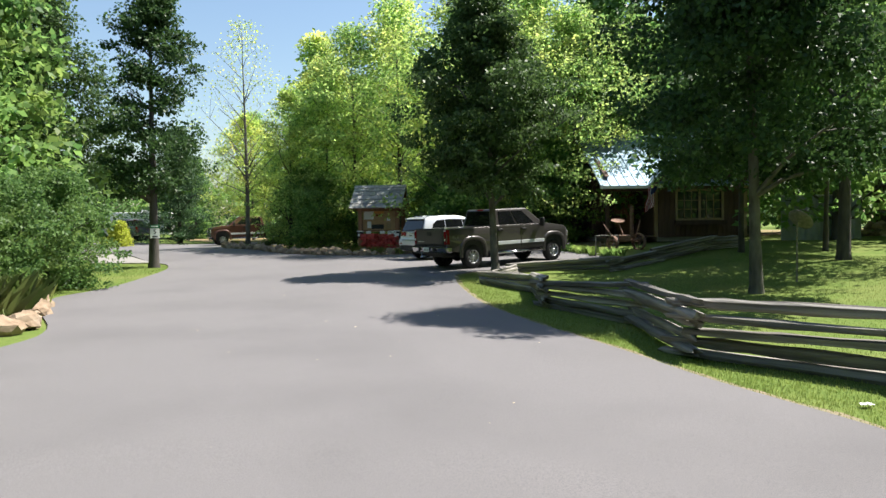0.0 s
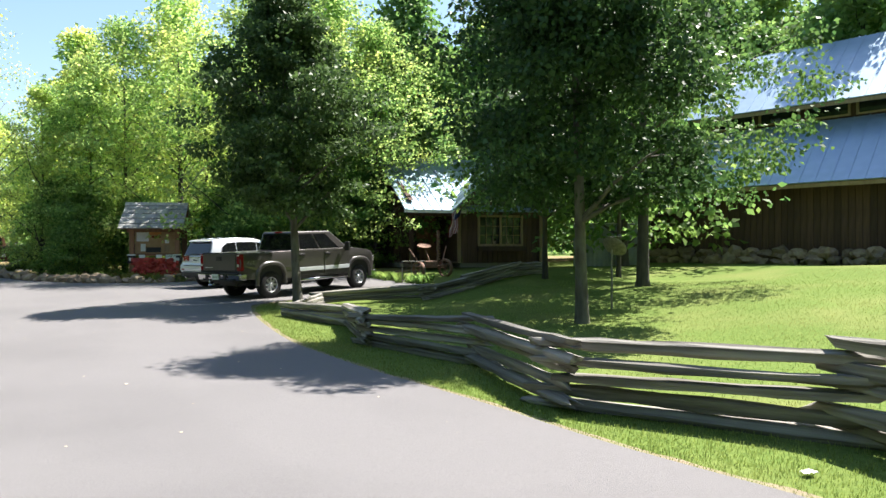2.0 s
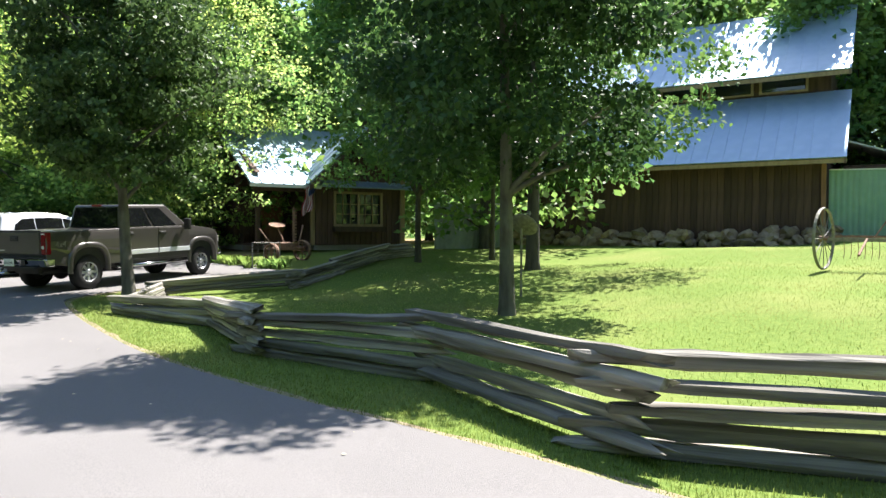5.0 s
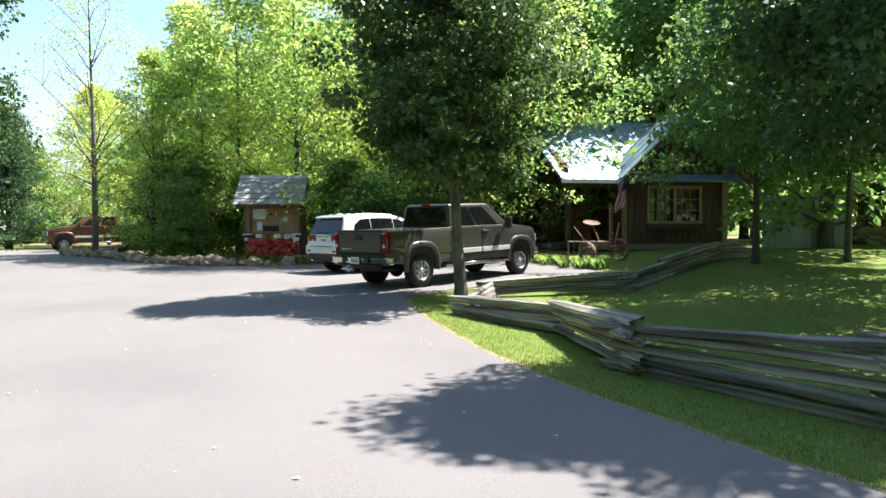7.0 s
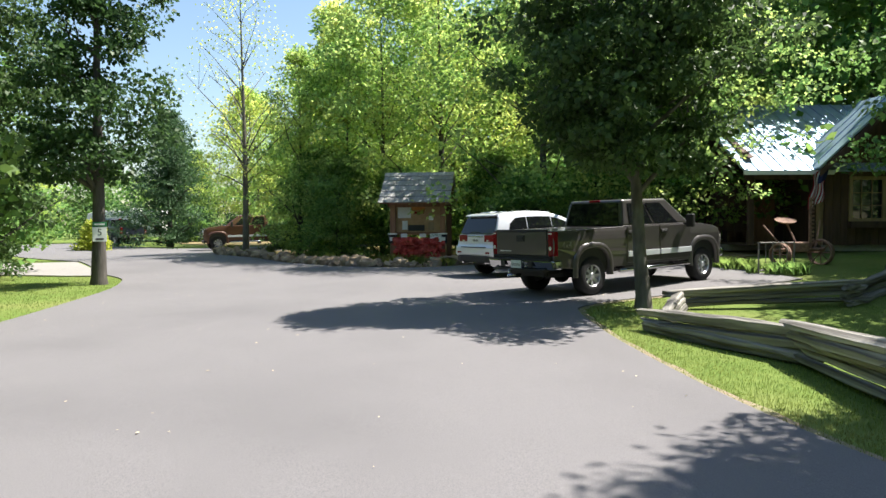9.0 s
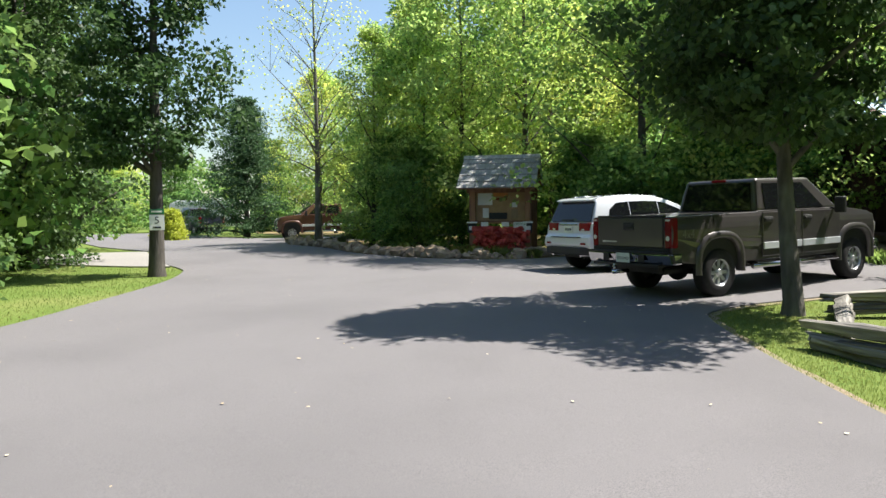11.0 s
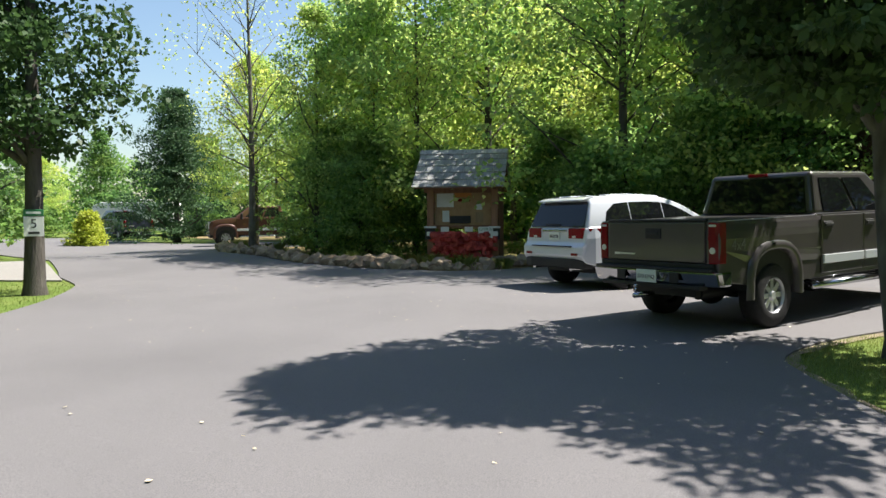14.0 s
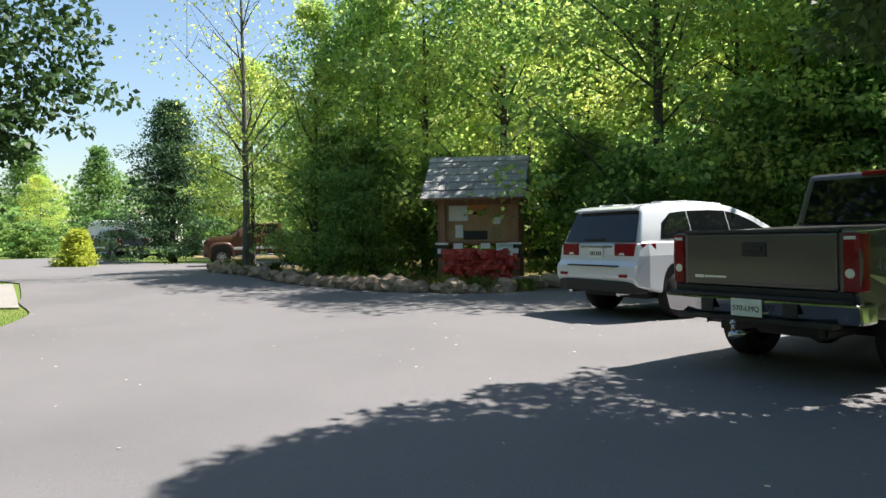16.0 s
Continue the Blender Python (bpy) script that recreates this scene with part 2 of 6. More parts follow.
def part(name, bm, mat, parent=None, label="", smooth=False, bevel=0.0, segments=2):
    ob = new(name, finish(name, bm, mat, smooth))
    if parent:
        ob.parent = parent
    if bevel:
        b = ob.modifiers.new("bevel", "BEVEL")
        b.width, b.segments, b.limit_method, b.angle_limit = bevel, segments, "ANGLE", radians(35)
        b.harden_normals = False
    return tagged(ob, label)


def box(bm, cx, cy, cz, sx, sy, sz, m=None):
    mat = Matrix.Translation((cx, cy, cz)) @ Matrix.Diagonal((sx, sy, sz, 1))
    return bmesh.ops.create_cube(bm, size=1.0, matrix=(m @ mat) if m else mat)["verts"]


def cyl(bm, p, q, r1, r2=None, n=12):
    p, q = Vector(p), Vector(q)
    d = q - p
    m = Matrix.Translation((p + q) / 2) @ d.to_track_quat("Z", "Y").to_matrix().to_4x4()
    return bmesh.ops.create_cone(bm, cap_ends=True, segments=n, radius1=r1, radius2=r1 if r2 is None else r2, depth=d.length, matrix=m)["verts"]


def prism(bm, outline, axis, a, b):
    """Extrudes a closed outline of (u, v) along an axis from a to b. axis 'x': u=y, v=z; 'y': u=x, v=z; 'z': u=x, v=y."""
    def at(u, v, w):
        return {"x": (w, u, v), "y": (u, w, v), "z": (u, v, w)}[axis]
    va = [bm.verts.new(at(u, v, a)) for u, v in outline]
    vb = [bm.verts.new(at(u, v, b)) for u, v in outline]
    k = len(outline)
    bm.faces.new(va)
    bm.faces.new(vb[::-1])
    for i in range(k):
        bm.faces.new((va[i], vb[i], vb[(i + 1) % k], va[(i + 1) % k]))


def torus(bm, m, big, small, n=24, k=8, squash=1.0):
    rings = []
    for i in range(n):
        a = 2 * math.pi * i / n
        ring = []
        for j in range(k):
            b = 2 * math.pi * j / k
            r = big + small * math.cos(b)
            ring.append(bm.verts.new(m @ Vector((r * math.cos(a), r * math.sin(a), small * squash * math.sin(b)))))
        rings.append(ring)
    for i in range(n):
        for j in range(k):
            bm.faces.new((rings[i][j], rings[(i + 1) % n][j], rings[(i + 1) % n][(j + 1) % k], rings[i][(j + 1) % k]))


def lathe(bm, m, profile, n=28):
    """Turns a profile of (radius, height) about the local z axis."""
    rings = [[bm.verts.new(m @ Vector((r * math.cos(2 * math.pi * i / n), r * math.sin(2 * math.pi * i / n), h))) for i in range(n)]
             for r, h in profile]
    for a, b in zip(rings, rings[1:]):
        for i in range(n):
            bm.faces.new((a[i], a[(i + 1) % n], b[(i + 1) % n], b[i]))
    return rings


def stone(seed, sx, sy, sz):
    rnd = random.Random(seed)
    bm = bmesh.new()
    bmesh.ops.create_icosphere(bm, subdivisions=2, radius=1.0)
    off = Vector((rnd.uniform(0, 50), rnd.uniform(0, 50), rnd.uniform(0, 50)))
    for v in bm.verts:
        k = 1 + 0.62 * noise.noise(v.co * 1.15 + off) + 0.2 * noise.noise(v.co * 2.7 + off)
        v.co = Vector((v.co.x * sx, v.co.y * sy, max(v.co.z, -0.55) * sz)) * k
    return finish("stone", bm, STONE, smooth=False)


# ---- ground ----
CONTROL = [(3.5, -6, -.1), (2, -3.5, -.12), (1.9, 3.1, -.24), (3.85, .63, -.16), (-6.5, 11.8, -.05), (-16.5, 11.3, -.08), (-21, 13, -.1),
           (-7, 14.7, 0), (-5.4, 18.2, .12), (-11, 17.5, .11), (-17, 22, .06), (-3.3, 24, .5), (2, 10.4, -.05), (8.5, 10.5, .42),
           (12, 25, .8), (-3, 26, .65), (4, 20, .35), (-26, 24, .22), (-8, 2, -.2), (-14, 4, -.2), (6, 3, -.05), (14, 8, .85),
           (-35, 20, .1), (-12, -4, -.2), (-50, 30, .2), (-20, 35, .5), (10, 35, 1.0), (25, 15, 1.8), (-4.9, 11.0, -.16), (-3, 9.6, -.2),
           (-2.2, 7.9, -.22), (.5, 6.2, -.22), (18, 21, 1.3), (11, 12.2, .66), (-1, 25, .7), (14, 22, .92), (9.7, 13, .55), (20.5, 20, 1.6), (16, 18, 1.0)]


def gz(x, y):
    s = w = 0.0
    for a, b, c in CONTROL:
        k = 1 / ((x - a) ** 2 + (y - b) ** 2 + 4.0) ** 2
        s += k * c
        w += k
    return s / w


def sheet(name, outline, step, lift, mat, depth=0.0):
    """A sheet that follows the ground inside an outline, with an edge of its own."""
    bm = bmesh.new()
    bm.faces.new([bm.verts.new((x, y, 0)) for x, y in outline])
    xs, ys = [p[0] for p in outline], [p[1] for p in outline]
    for axis, lo, hi in ((0, min(xs), max(xs)), (1, min(ys), max(ys))):
        k = math.floor(lo / step) * step + step
        while k < hi:
            co, no = ((k, 0, 0), (1, 0, 0)) if axis == 0 else ((0, k, 0), (0, 1, 0))
            bmesh.ops.bisect_plane(bm, geom=bm.verts[:] + bm.edges[:] + bm.faces[:], plane_co=co, plane_no=no)
            k += step
    for v in bm.verts:
        v.co.z = gz(v.co.x, v.co.y) + lift
    if depth:
        edge = [e for e in bm.edges if e.is_boundary]
        made = bmesh.ops.extrude_edge_only(bm, edges=edge)["geom"]
        for v in made:
            if isinstance(v, bmesh.types.BMVert):
                v.co.z -= depth
    me = finish(name, bm, mat)
    return new(name, me)


def smooth_line(points, n=4, closed=False):
    """Catmull-Rom through the points."""
    out, k = [], len(points)
    for i in range(k if closed else k - 1):
        p = [points[(i + j) % k] if closed else points[min(max(i + j, 0), k - 1)] for j in (-1, 0, 1, 2)]
        for s in range(n):
            t = s / n
            out.append(tuple(0.5 * (2 * b + (c - a) * t + (2 * a - 5 * b + 4 * c - d) * t * t + (3 * b - a - 3 * c + d) * t ** 3)
                             for a, b, c, d in zip(*p)))
    return out if closed else out + [points[-1]]


def build_ground():
    xs = list(np.arange(-60, 40.01, 0.5))
    ys = list(np.arange(-20, 60.01, 0.5))
    xs = [-3000, -800, -300, -150, -90] + xs + [70, 130, 300, 800, 3000]
    ys = [-3000, -800, -300, -120, -50] + ys + [90, 150, 300, 800, 3000]
    verts = [(float(x), float(y), gz(x, y)) for y in ys for x in xs]
    k = len(xs)
    faces = [(j * k + i, j * k + i + 1, (j + 1) * k + i + 1, (j + 1) * k + i) for j in range(len(ys) - 1) for i in range(k - 1)]
    me = bpy.data.meshes.new("ground")
    me.from_pydata(verts, [], faces)
    me.materials.append(GRASS)
    me.polygons.foreach_set("use_smooth", [True] * len(me.polygons))
    tagged(new("ground", me), "mown green lawn with dry patches", "lawn", kind="structure")


RIGHT_EDGE = smooth_line([(9.5, -9), (6.6, -3.2), (4.3, -.5), (3.05, .68), (2.45, 1.28), (1.4, 2.55), (.3, 3.62), (-.75, 4.58), (-2.2, 6.12), (-3.15, 7.25),
                          (-4.2, 8.7), (-5.2, 10.15), (-5.95, 11.35), (-6.45, 12.25), (-6.68, 13.0), (-6.3, 14.2), (-5.3, 15.9), (-4.2, 17.6), (-3.3, 19.2)])
ISLAND_EDGE = smooth_line([(-13.9, 24.2), (-14.35, 22.8), (-15.2, 20.95), (-16.6, 20.65), (-18.1, 20.55), (-19.6, 20.95), (-22.3, 21.5), (-24, 22.2),
                           (-27.4, 23.6), (-30.0, 25.6), (-30.6, 27.2)])
LEFT_EDGE = smooth_line([(-29.5, 18.0), (-25.8, 16.2), (-24.4, 15.45), (-22.4, 14.65), (-21.3, 14.0), (-19.6, 12.6), (-18.3, 11.35), (-16.85, 9.7), (-15.5, 7.9), (-14.3, 5.6),
                         (-13.4, 3.9), (-11, 2.1), (-8.4, .6), (-7.2, -.8), (-6, -4), (-3, -10)])
build_ground()
road_outline = ([(20, -28)] + RIGHT_EDGE + [(-4.6, 20.6), (-7.2, 22.2), (-10.2, 24.0), (-12.3, 25.2)] + ISLAND_EDGE
                + [(-29, 29.5), (-26, 31), (-26, 35), (-33, 36), (-37.5, 34), (-38.6, 31.2), (-41, 30.6), (-60, 38), (-60, 27), (-45, 22.8), (-36, 19.5)]
                + LEFT_EDGE + [(0, -28)])
tagged(sheet("road", road_outline, 1.0, 0.035, ASPHALT, 0.08), "smooth grey asphalt drive with fine specks", "road", kind="structure")
tagged(sheet("driveway", [(-25.3, 15.85), (-23.3, 14.9), (-24.4, 14.2), (-28.7, 12.4), (-36, 9), (-38, 12), (-31, 15.8), (-29.3, 17.7)], 1.0, 0.045, CONCRETE, 0.08),
       "pale concrete driveway beside the asphalt", "driveway", kind="structure")
island_floor = ISLAND_EDGE[::-1] + [(-12.3, 25.6), (-10.4, 24.5), (-7.4, 22.7), (-5.5, 22.2), (-4.8, 24), (-8, 30), (-14, 34), (-24, 30.5), (-28, 28.8)]
tagged(sheet("planting_bed", [(x + (0.2 if i else 0), y + 0.15) for i, (x, y) in enumerate(island_floor)], 1.0, 0.05, LITTER, 0.12),
       "brown leaf litter under the trees", "planting bed", kind="structure")


# ---- trees ----
def tube(verts, faces, points, radii, sides=8):
    base = len(verts)
    for i, (p, r) in enumerate(zip(points, radii)):
        d = (Vector(points[min(i + 1, len(points) - 1)]) - Vector(points[max(i - 1, 0)])).normalized()
        side = d.cross(Vector((0.31, 0.95, 0.05))).normalized()
        up = side.cross(d)
        for j in range(sides):
            a = 2 * math.pi * j / sides
            verts.append(tuple(Vector(p) + side * (r * math.cos(a)) + up * (r * math.sin(a))))
    for i in range(len(points) - 1):
        for j in range(sides):
            k = (j + 1) % sides
            faces.append((base + i * sides + j, base + i * sides + k, base + (i + 1) * sides + k, base + (i + 1) * sides + j))


def leaf_mesh(name, centres, spreads, counts, size, mat, rng, droop=0.35, narrow=0.34):
    """One folded quad a leaf, scattered round each clump's centre."""
    c = np.repeat(centres, counts, axis=0)
    s = np.repeat(spreads, counts, axis=0)
    n = len(c)
    off = rng.normal(size=(n, 3))
    off /= np.linalg.norm(off, axis=1, keepdims=True)
    off *= rng.uniform(0.25, 1.0, size=(n, 1)) ** 0.6
    p = c + off * s
    out = off + rng.normal(scale=0.7, size=(n, 3))
    out[:, 2] -= droop
    out /= np.linalg.norm(out, axis=1, keepdims=True)
    nor = rng.normal(scale=1.0, size=(n, 3)) + np.array([0.1, 0, 0.55])
    side = np.cross(out, nor)
    side /= np.linalg.norm(side, axis=1, keepdims=True) + 1e-9
    up = np.cross(side, out)
    ln = size * rng.uniform(0.6, 1.3, size=(n, 1))
    d, w, f = out * ln, side * ln * narrow, up * ln * 0.14
    quads = np.stack([p, p + 0.45 * d + w + f, p + d, p + 0.45 * d - w + f], axis=1).reshape(-1, 3)
    me = bpy.data.meshes.new(name)
    me.vertices.add(n * 4)
    me.vertices.foreach_set("co", quads.astype(np.float32).ravel())
    me.loops.add(n * 4)
    me.loops.foreach_set("vertex_index", np.arange(n * 4, dtype=np.int32))
    me.polygons.add(n)
    me.polygons.foreach_set("loop_start", np.arange(0, n * 4, 4, dtype=np.int32))
    me.update(calc_edges=True)
    me.materials.append(mat)
    return me


def make_tree(seed, height, crown_base, radius, clumps, per_clump, leaf, trunk_r, leaves, bark, label, category="tree", shape="oval",
              clump_size=0.55, lean=(0.0, 0.0), group="", shell=0.55, limbs=26, limb_r=0.5, rise=0.0):
    rng = np.random.default_rng(seed)
    rnd = random.Random(seed)
    root = thing("tree", Matrix.Identity(4), label, category, group)
    phase = rng.uniform(0, 6.28, 6)

    def reach(u, a):
        if shape == "cone":
            r = radius * (1.02 - u) ** 0.8 * (0.85 + 0.15 * math.sin(u * 30))
        elif shape == "ovate":
            r = radius * min(1.0, 0.5 + 3.0 * u) * (1.03 - u) ** 0.95 * 1.3
        elif shape == "round":
            r = radius * math.sqrt(max(0.02, 1 - (2 * u - 0.9) ** 2 / 1.25))
        elif shape == "column":
            r = radius * min(1.0, 0.55 + 2.2 * u) * min(1.0, 2.6 * (1.03 - u)) ** 0.7
        else:
            r = radius * (math.sin(math.pi * min(1, (0.2 + 0.8 * u))) ** 0.75) * (1.0 if u < 0.6 else 1.0)
        return r * (0.8 + 0.14 * math.sin(3 * a + phase[0] + 4 * u) + 0.12 * math.sin(5 * a + phase[1] - 7 * u) + 0.1 * math.sin(9 * u + phase[2]))

    top = height - 0.3
    trunk_pts = []
    for i in range(9):
        u = i / 8
        wob = 0.12 * u
        trunk_pts.append((lean[0] * u + wob * math.sin(3.1 * u + phase[3]), lean[1] * u + wob * math.sin(2.3 * u + phase[4]), top * u * 0.97 - 0.06))
    radii = [trunk_r * (1.35 if i == 0 else (1 - 0.93 * (i / 8) ** 0.9)) for i in range(9)]

    def axis(z):
        u = min(max(z / top, 0), 1) * 8
        i = min(int(u), 7)
        return Vector(trunk_pts[i]).lerp(Vector(trunk_pts[i + 1]), u - i)
    verts, faces = [], []
    root_pts = [(trunk_pts[0][0], trunk_pts[0][1], -0.05), (trunk_pts[0][0], trunk_pts[0][1], 0.25)]
    pts = [root_pts[0], root_pts[1]] + trunk_pts[1:]
    tube(verts, faces, pts, [trunk_r * 1.28, trunk_r * 1.02] + radii[1:], 12)
    centres, spreads = [], []
    for i in range(clumps):
        u = rng.uniform(0, 1) ** 0.9
        a = rng.uniform(0, 2 * math.pi)
        k = rng.uniform(shell, 1.0) if rng.uniform() < 0.75 else rng.uniform(0.1, shell)
        r = reach(u, a) * k
        z = crown_base + (height - crown_base) * u
        ax = axis(z)
        dropz = -0.12 * r * (1 - u)
        centres.append((ax.x + r * math.cos(a), ax.y + r * math.sin(a), z + dropz))
        s = clump_size * rng.uniform(0.6, 1.35)
        spreads.append((s, s, s * (0.42 if shape != "cone" else 0.28)))
    centres, spreads = np.array(centres), np.array(spreads)
    for i in range(min(limbs, clumps)):
        c = Vector(centres[i])
        flat = math.hypot(c.x - axis(c.z).x, c.y - axis(c.z).y)
        z0 = max(crown_base * 0.85, c.z - flat * (rnd.uniform(0.45, 0.9) + rise))
        z0 = min(z0, top * 0.93)
        a = axis(z0)
        m1 = a.lerp(c, 0.4) + Vector((rnd.uniform(-.15, .15), rnd.uniform(-.15, .15), 0.12))
        m2 = a.lerp(c, 0.75) + Vector((rnd.uniform(-.15, .15), rnd.uniform(-.15, .15), 0.08))
        r0 = trunk_r * (1 - 0.85 * z0 / top) * limb_r + 0.006
        tube(verts, faces, [tuple(a), tuple(m1), tuple(m2), tuple(c)], [r0, r0 * 0.65, r0 * 0.4, 0.006], 6)
        for k in range(3):
            j = (i * 7 + k * 13) % clumps
            near = min(range(j, min(j + 60, clumps)), key=lambda q: (Vector(centres[q]) - c).length)
            e = Vector(centres[near])
            if (e - c).length < 1.8:
                tube(verts, faces, [tuple(m2), tuple(m2.lerp(e, 0.5) + Vector((0, 0, 0.06))), tuple(e)], [r0 * 0.35, r0 * 0.2, 0.004], 5)
    me = bpy.data.meshes.new("trunk")
    me.from_pydata(verts, [], faces)
    me.materials.append(bark)
    me.polygons.foreach_set("use_smooth", [True] * len(me.polygons))
    t = new("trunk", me)
    t.parent = root
    counts = np.maximum(1, (per_clump * rng.uniform(0.6, 1.4, clumps)).astype(int))
    cr = new("crown", leaf_mesh("crown", centres, spreads, counts, leaf, leaves, rng))
    cr.parent = root
    return root


def plant(ob, x, y, turn=0.0, scale=1.0, sink=0.03, label=""):
    ob.matrix_basis = Matrix.Translation((x, y, gz(x, y) - sink)) @ pose(0, 0, 0, 0, 0, turn) @ Matrix.Diagonal((scale, scale, scale, 1))
    if label:
        ob["label"] = label
    return ob


def replant(ob, x, y, turn, scale):
    c = copy_thing(ob, Matrix.Identity(4))
    plant(c, x, y, turn, scale)
    c.matrix_basis = c.matrix_basis @ Matrix.Diagonal((1.0 + 0.2 * abs(math.sin(x * 3.7)), 1.0 + 0.2 * abs(math.sin(y * 2.9)), 1.0, 1.0))
    return c


# trees on the lawn
plant(make_tree(11, 9.4, 2.6, 2.75, 270, 195, 0.13, 0.14, LEAF_DARK, BARK, "dark green maple beside the rail fence", shape="oval", clump_size=0.56, lean=(-0.8, 0.6)), -5.68, 13.55)
plant(make_tree(12, 10.9, 2.7, 3.2, 285, 195, 0.135, 0.145, LEAF_DARK, BARK, "tall dark green maple on the lawn", shape="oval", clump_size=0.7, lean=(-0.3, -0.45)), 2.18, 10.2)
plant(make_tree(13, 13.5, 3.0, 5.9, 440, 85, 0.17, 0.2, LEAF_SHADE, BARK_DARK, "broad dark-barked shade tree on the lawn", shape="ovate", clump_size=0.8), 4.0, 17.4)
plant(make_tree(14, 10.8, 2.7, 4.6, 360, 80, 0.15, 0.11, LEAF_MID, BARK_DARK, "slim young tree near the cabin", shape="ovate", clump_size=0.6), 0.85, 20.6)
plant(make_tree(15, 11.0, 3.6, 3.4, 270, 62, 0.18, 0.10, LEAF_MID, BARK_DARK, "slim young tree before the metal fence", shape="oval", clump_size=0.55), 3.52, 22.5)
# the tree that carries the speed sign
plant(make_tree(16, 11.6, 3.0, 2.2, 210, 110, 0.145, 0.21, LEAF_DARK, BARK_DARK, "maple at the road's edge with a sign on its trunk", shape="oval", clump_size=0.55,
                lean=(0.25, 0.1)), -20.72, 12.85)
# the island's trees
plant(make_tree(17, 13.4, 4.0, 3.6, 230, 9, 0.13, 0.15, LEAF_LIGHT, BARK, "thin half-bare tree with sparse leaves", shape="oval", clump_size=0.8, limbs=34, limb_r=0.3, rise=0.25), -26.5, 24.2)
young = make_tree(18, 9.2, 0.6, 2.7, 270, 48, 0.13, 0.09, LEAF_FRESH, BARK_DARK, "yellow-green young tree leafy to the ground", shape="oval", clump_size=0.5,
                  group="island trees")
plant(young, -23.6, 24.6)
tall = make_tree(19, 12.5, 1.4, 4.6, 240, 64, 0.15, 0.14, LEAF_FRESH, BARK_DARK, "green woodland tree in full leaf", shape="oval", limb_r=0.28, clump_size=0.85, group="woodland trees")
plant(tall, -20.2, 26.2)
broad = make_tree(20, 15.5, 1.2, 4.8, 300, 26, 0.3, 0.2, LEAF_FRESH, BARK_DARK, "broad green woodland tree in full leaf", shape="ovate", limb_r=0.28, clump_size=0.95, group="woodland trees")
plant(broad, -13.0, 35.0)
lime = make_tree(21, 11.5, 3.0, 4.1, 240, 60, 0.15, 0.14, LEAF_LIGHT, BARK_DARK, "light yellow-green tree in full leaf", shape="oval", limb_r=0.28, clump_size=0.85, group="woodland trees")
plant(lime, -24.4, 29.0)
dark = make_tree(22, 14.5, 1.0, 4.4, 340, 30, 0.3, 0.2, LEAF_MID, BARK_DARK, "dense green woodland tree in full leaf", shape="ovate", limb_r=0.28, clump_size=0.95, group="woodland trees")
plant(dark, -30, 2.0)
rr = random.Random(5)
for src, spots in ((young, [(-22.2, 26.4)]),
                   (tall, [(-18.0, 27.6), (-12.4, 25.6), (-11.0, 28.4), (-9.2, 26.4), (-7.2, 26.2), (-43, 42)]),
                   (lime, [(-19.6, 33.0), (-29.0, 37.0), (-33, 38.5), (-25.5, 36), (-8.0, 32.0)]),
                   (broad, [(-3.6, 36.0), (-20, 41), (-8, 41), (-28, 43), (-1, 42), (2, 40), (9, 42), (-35, 42), (16, 40), (22, 36), (26, 30), (30, 22)]),
                   (dark, [(-24, -2.5), (-24.5, 6.5), (-30, 10), (-34, 6), (-36, 15), (-42, 12), (-48, 17), (28, 26), (20, 33), (12, 37), (-60, 20),
                           (-20, -8), (-16, -14), (32, 12), (34, 2), (-20.5, 1.5), (-1.5, 33.5), (4.0, 28.5), (-9, -18), (-2, -34), (8, -36), (18, -24), (20, -14), (16, -4), (22, 6),
                           (-14, -24), (-6.5, 29.5), (-16, 41), (-24, 46)])):
    for x, y in spots:
        replant(src, x, y, rr.uniform(0, 360), rr.uniform(0.86, 1.14))
replant(lime, -28.8, 26.6, 40, 0.72)
replant(dark, -62.6, 40.9, 10, 0.62)
replant(lime, -70.9, 40.4, 80, 0.62)
replant(dark, -57.0, 48.0, 200, 0.6)
# those at negative y stand unseen behind the view, added to block skylight
for x, y, k in ((-25, 8.6, 1.05), (-29.5, 8.0, 1.1), (-34.5, 16.6, .72), (-21.5, 4.0, 1.0), (16, 34, 1.2), (18, 39, 1.3), (22.5, 30.5, 1.15), (25, 34, 1.3), (26.5, 25, 1.1), (29, 30, 1.2), (33, 26, 1.2), (31, 18, 1.1), (10, 41, 1.2), (14, 43, 1.3), (24, 40, 1.3),
                (31, 36, 1.3), (37, 29, 1.3), (38, 20, 1.2), (19, 28.5, 0.95), (-11, -7, 1.0), (-6, -14, 1.1), (0, -19, 1.1), (8, -15, 1.1), (13, -9, 1.0), (14, -3, 1.0), (-19, -4, 1.0),
                (-18, 44, 1.1), (-13, 45, 1.1), (-9, 47, 1.1), (-23, 49, 1.1), (-29, 48, 1.1), (-34, 46, 1.0), (-4, 46, 1.2), (3, 45, 1.2), (-38, 50, 0.9), (-75, 30, .8), (-82, 45, .8),
                (-66, 54, .7), (-50, 52, .7), (-26, 43, .9), (-20, 44, .9), (-16, 43, .9), (-11.5, 42.5, .9), (-6, 38.5, .9)):
    replant(dark, x, y, rr.uniform(0, 360), k)
plant(make_tree(23, 9.2, 0.4, 6.4, 620, 62, 0.14, 0.2, LEAF_PINE, BARK_DARK, "dark green white pine with layered boughs", "pine tree", shape="cone", clump_size=0.75, shell=0.2),
      -42.3, 32.9)
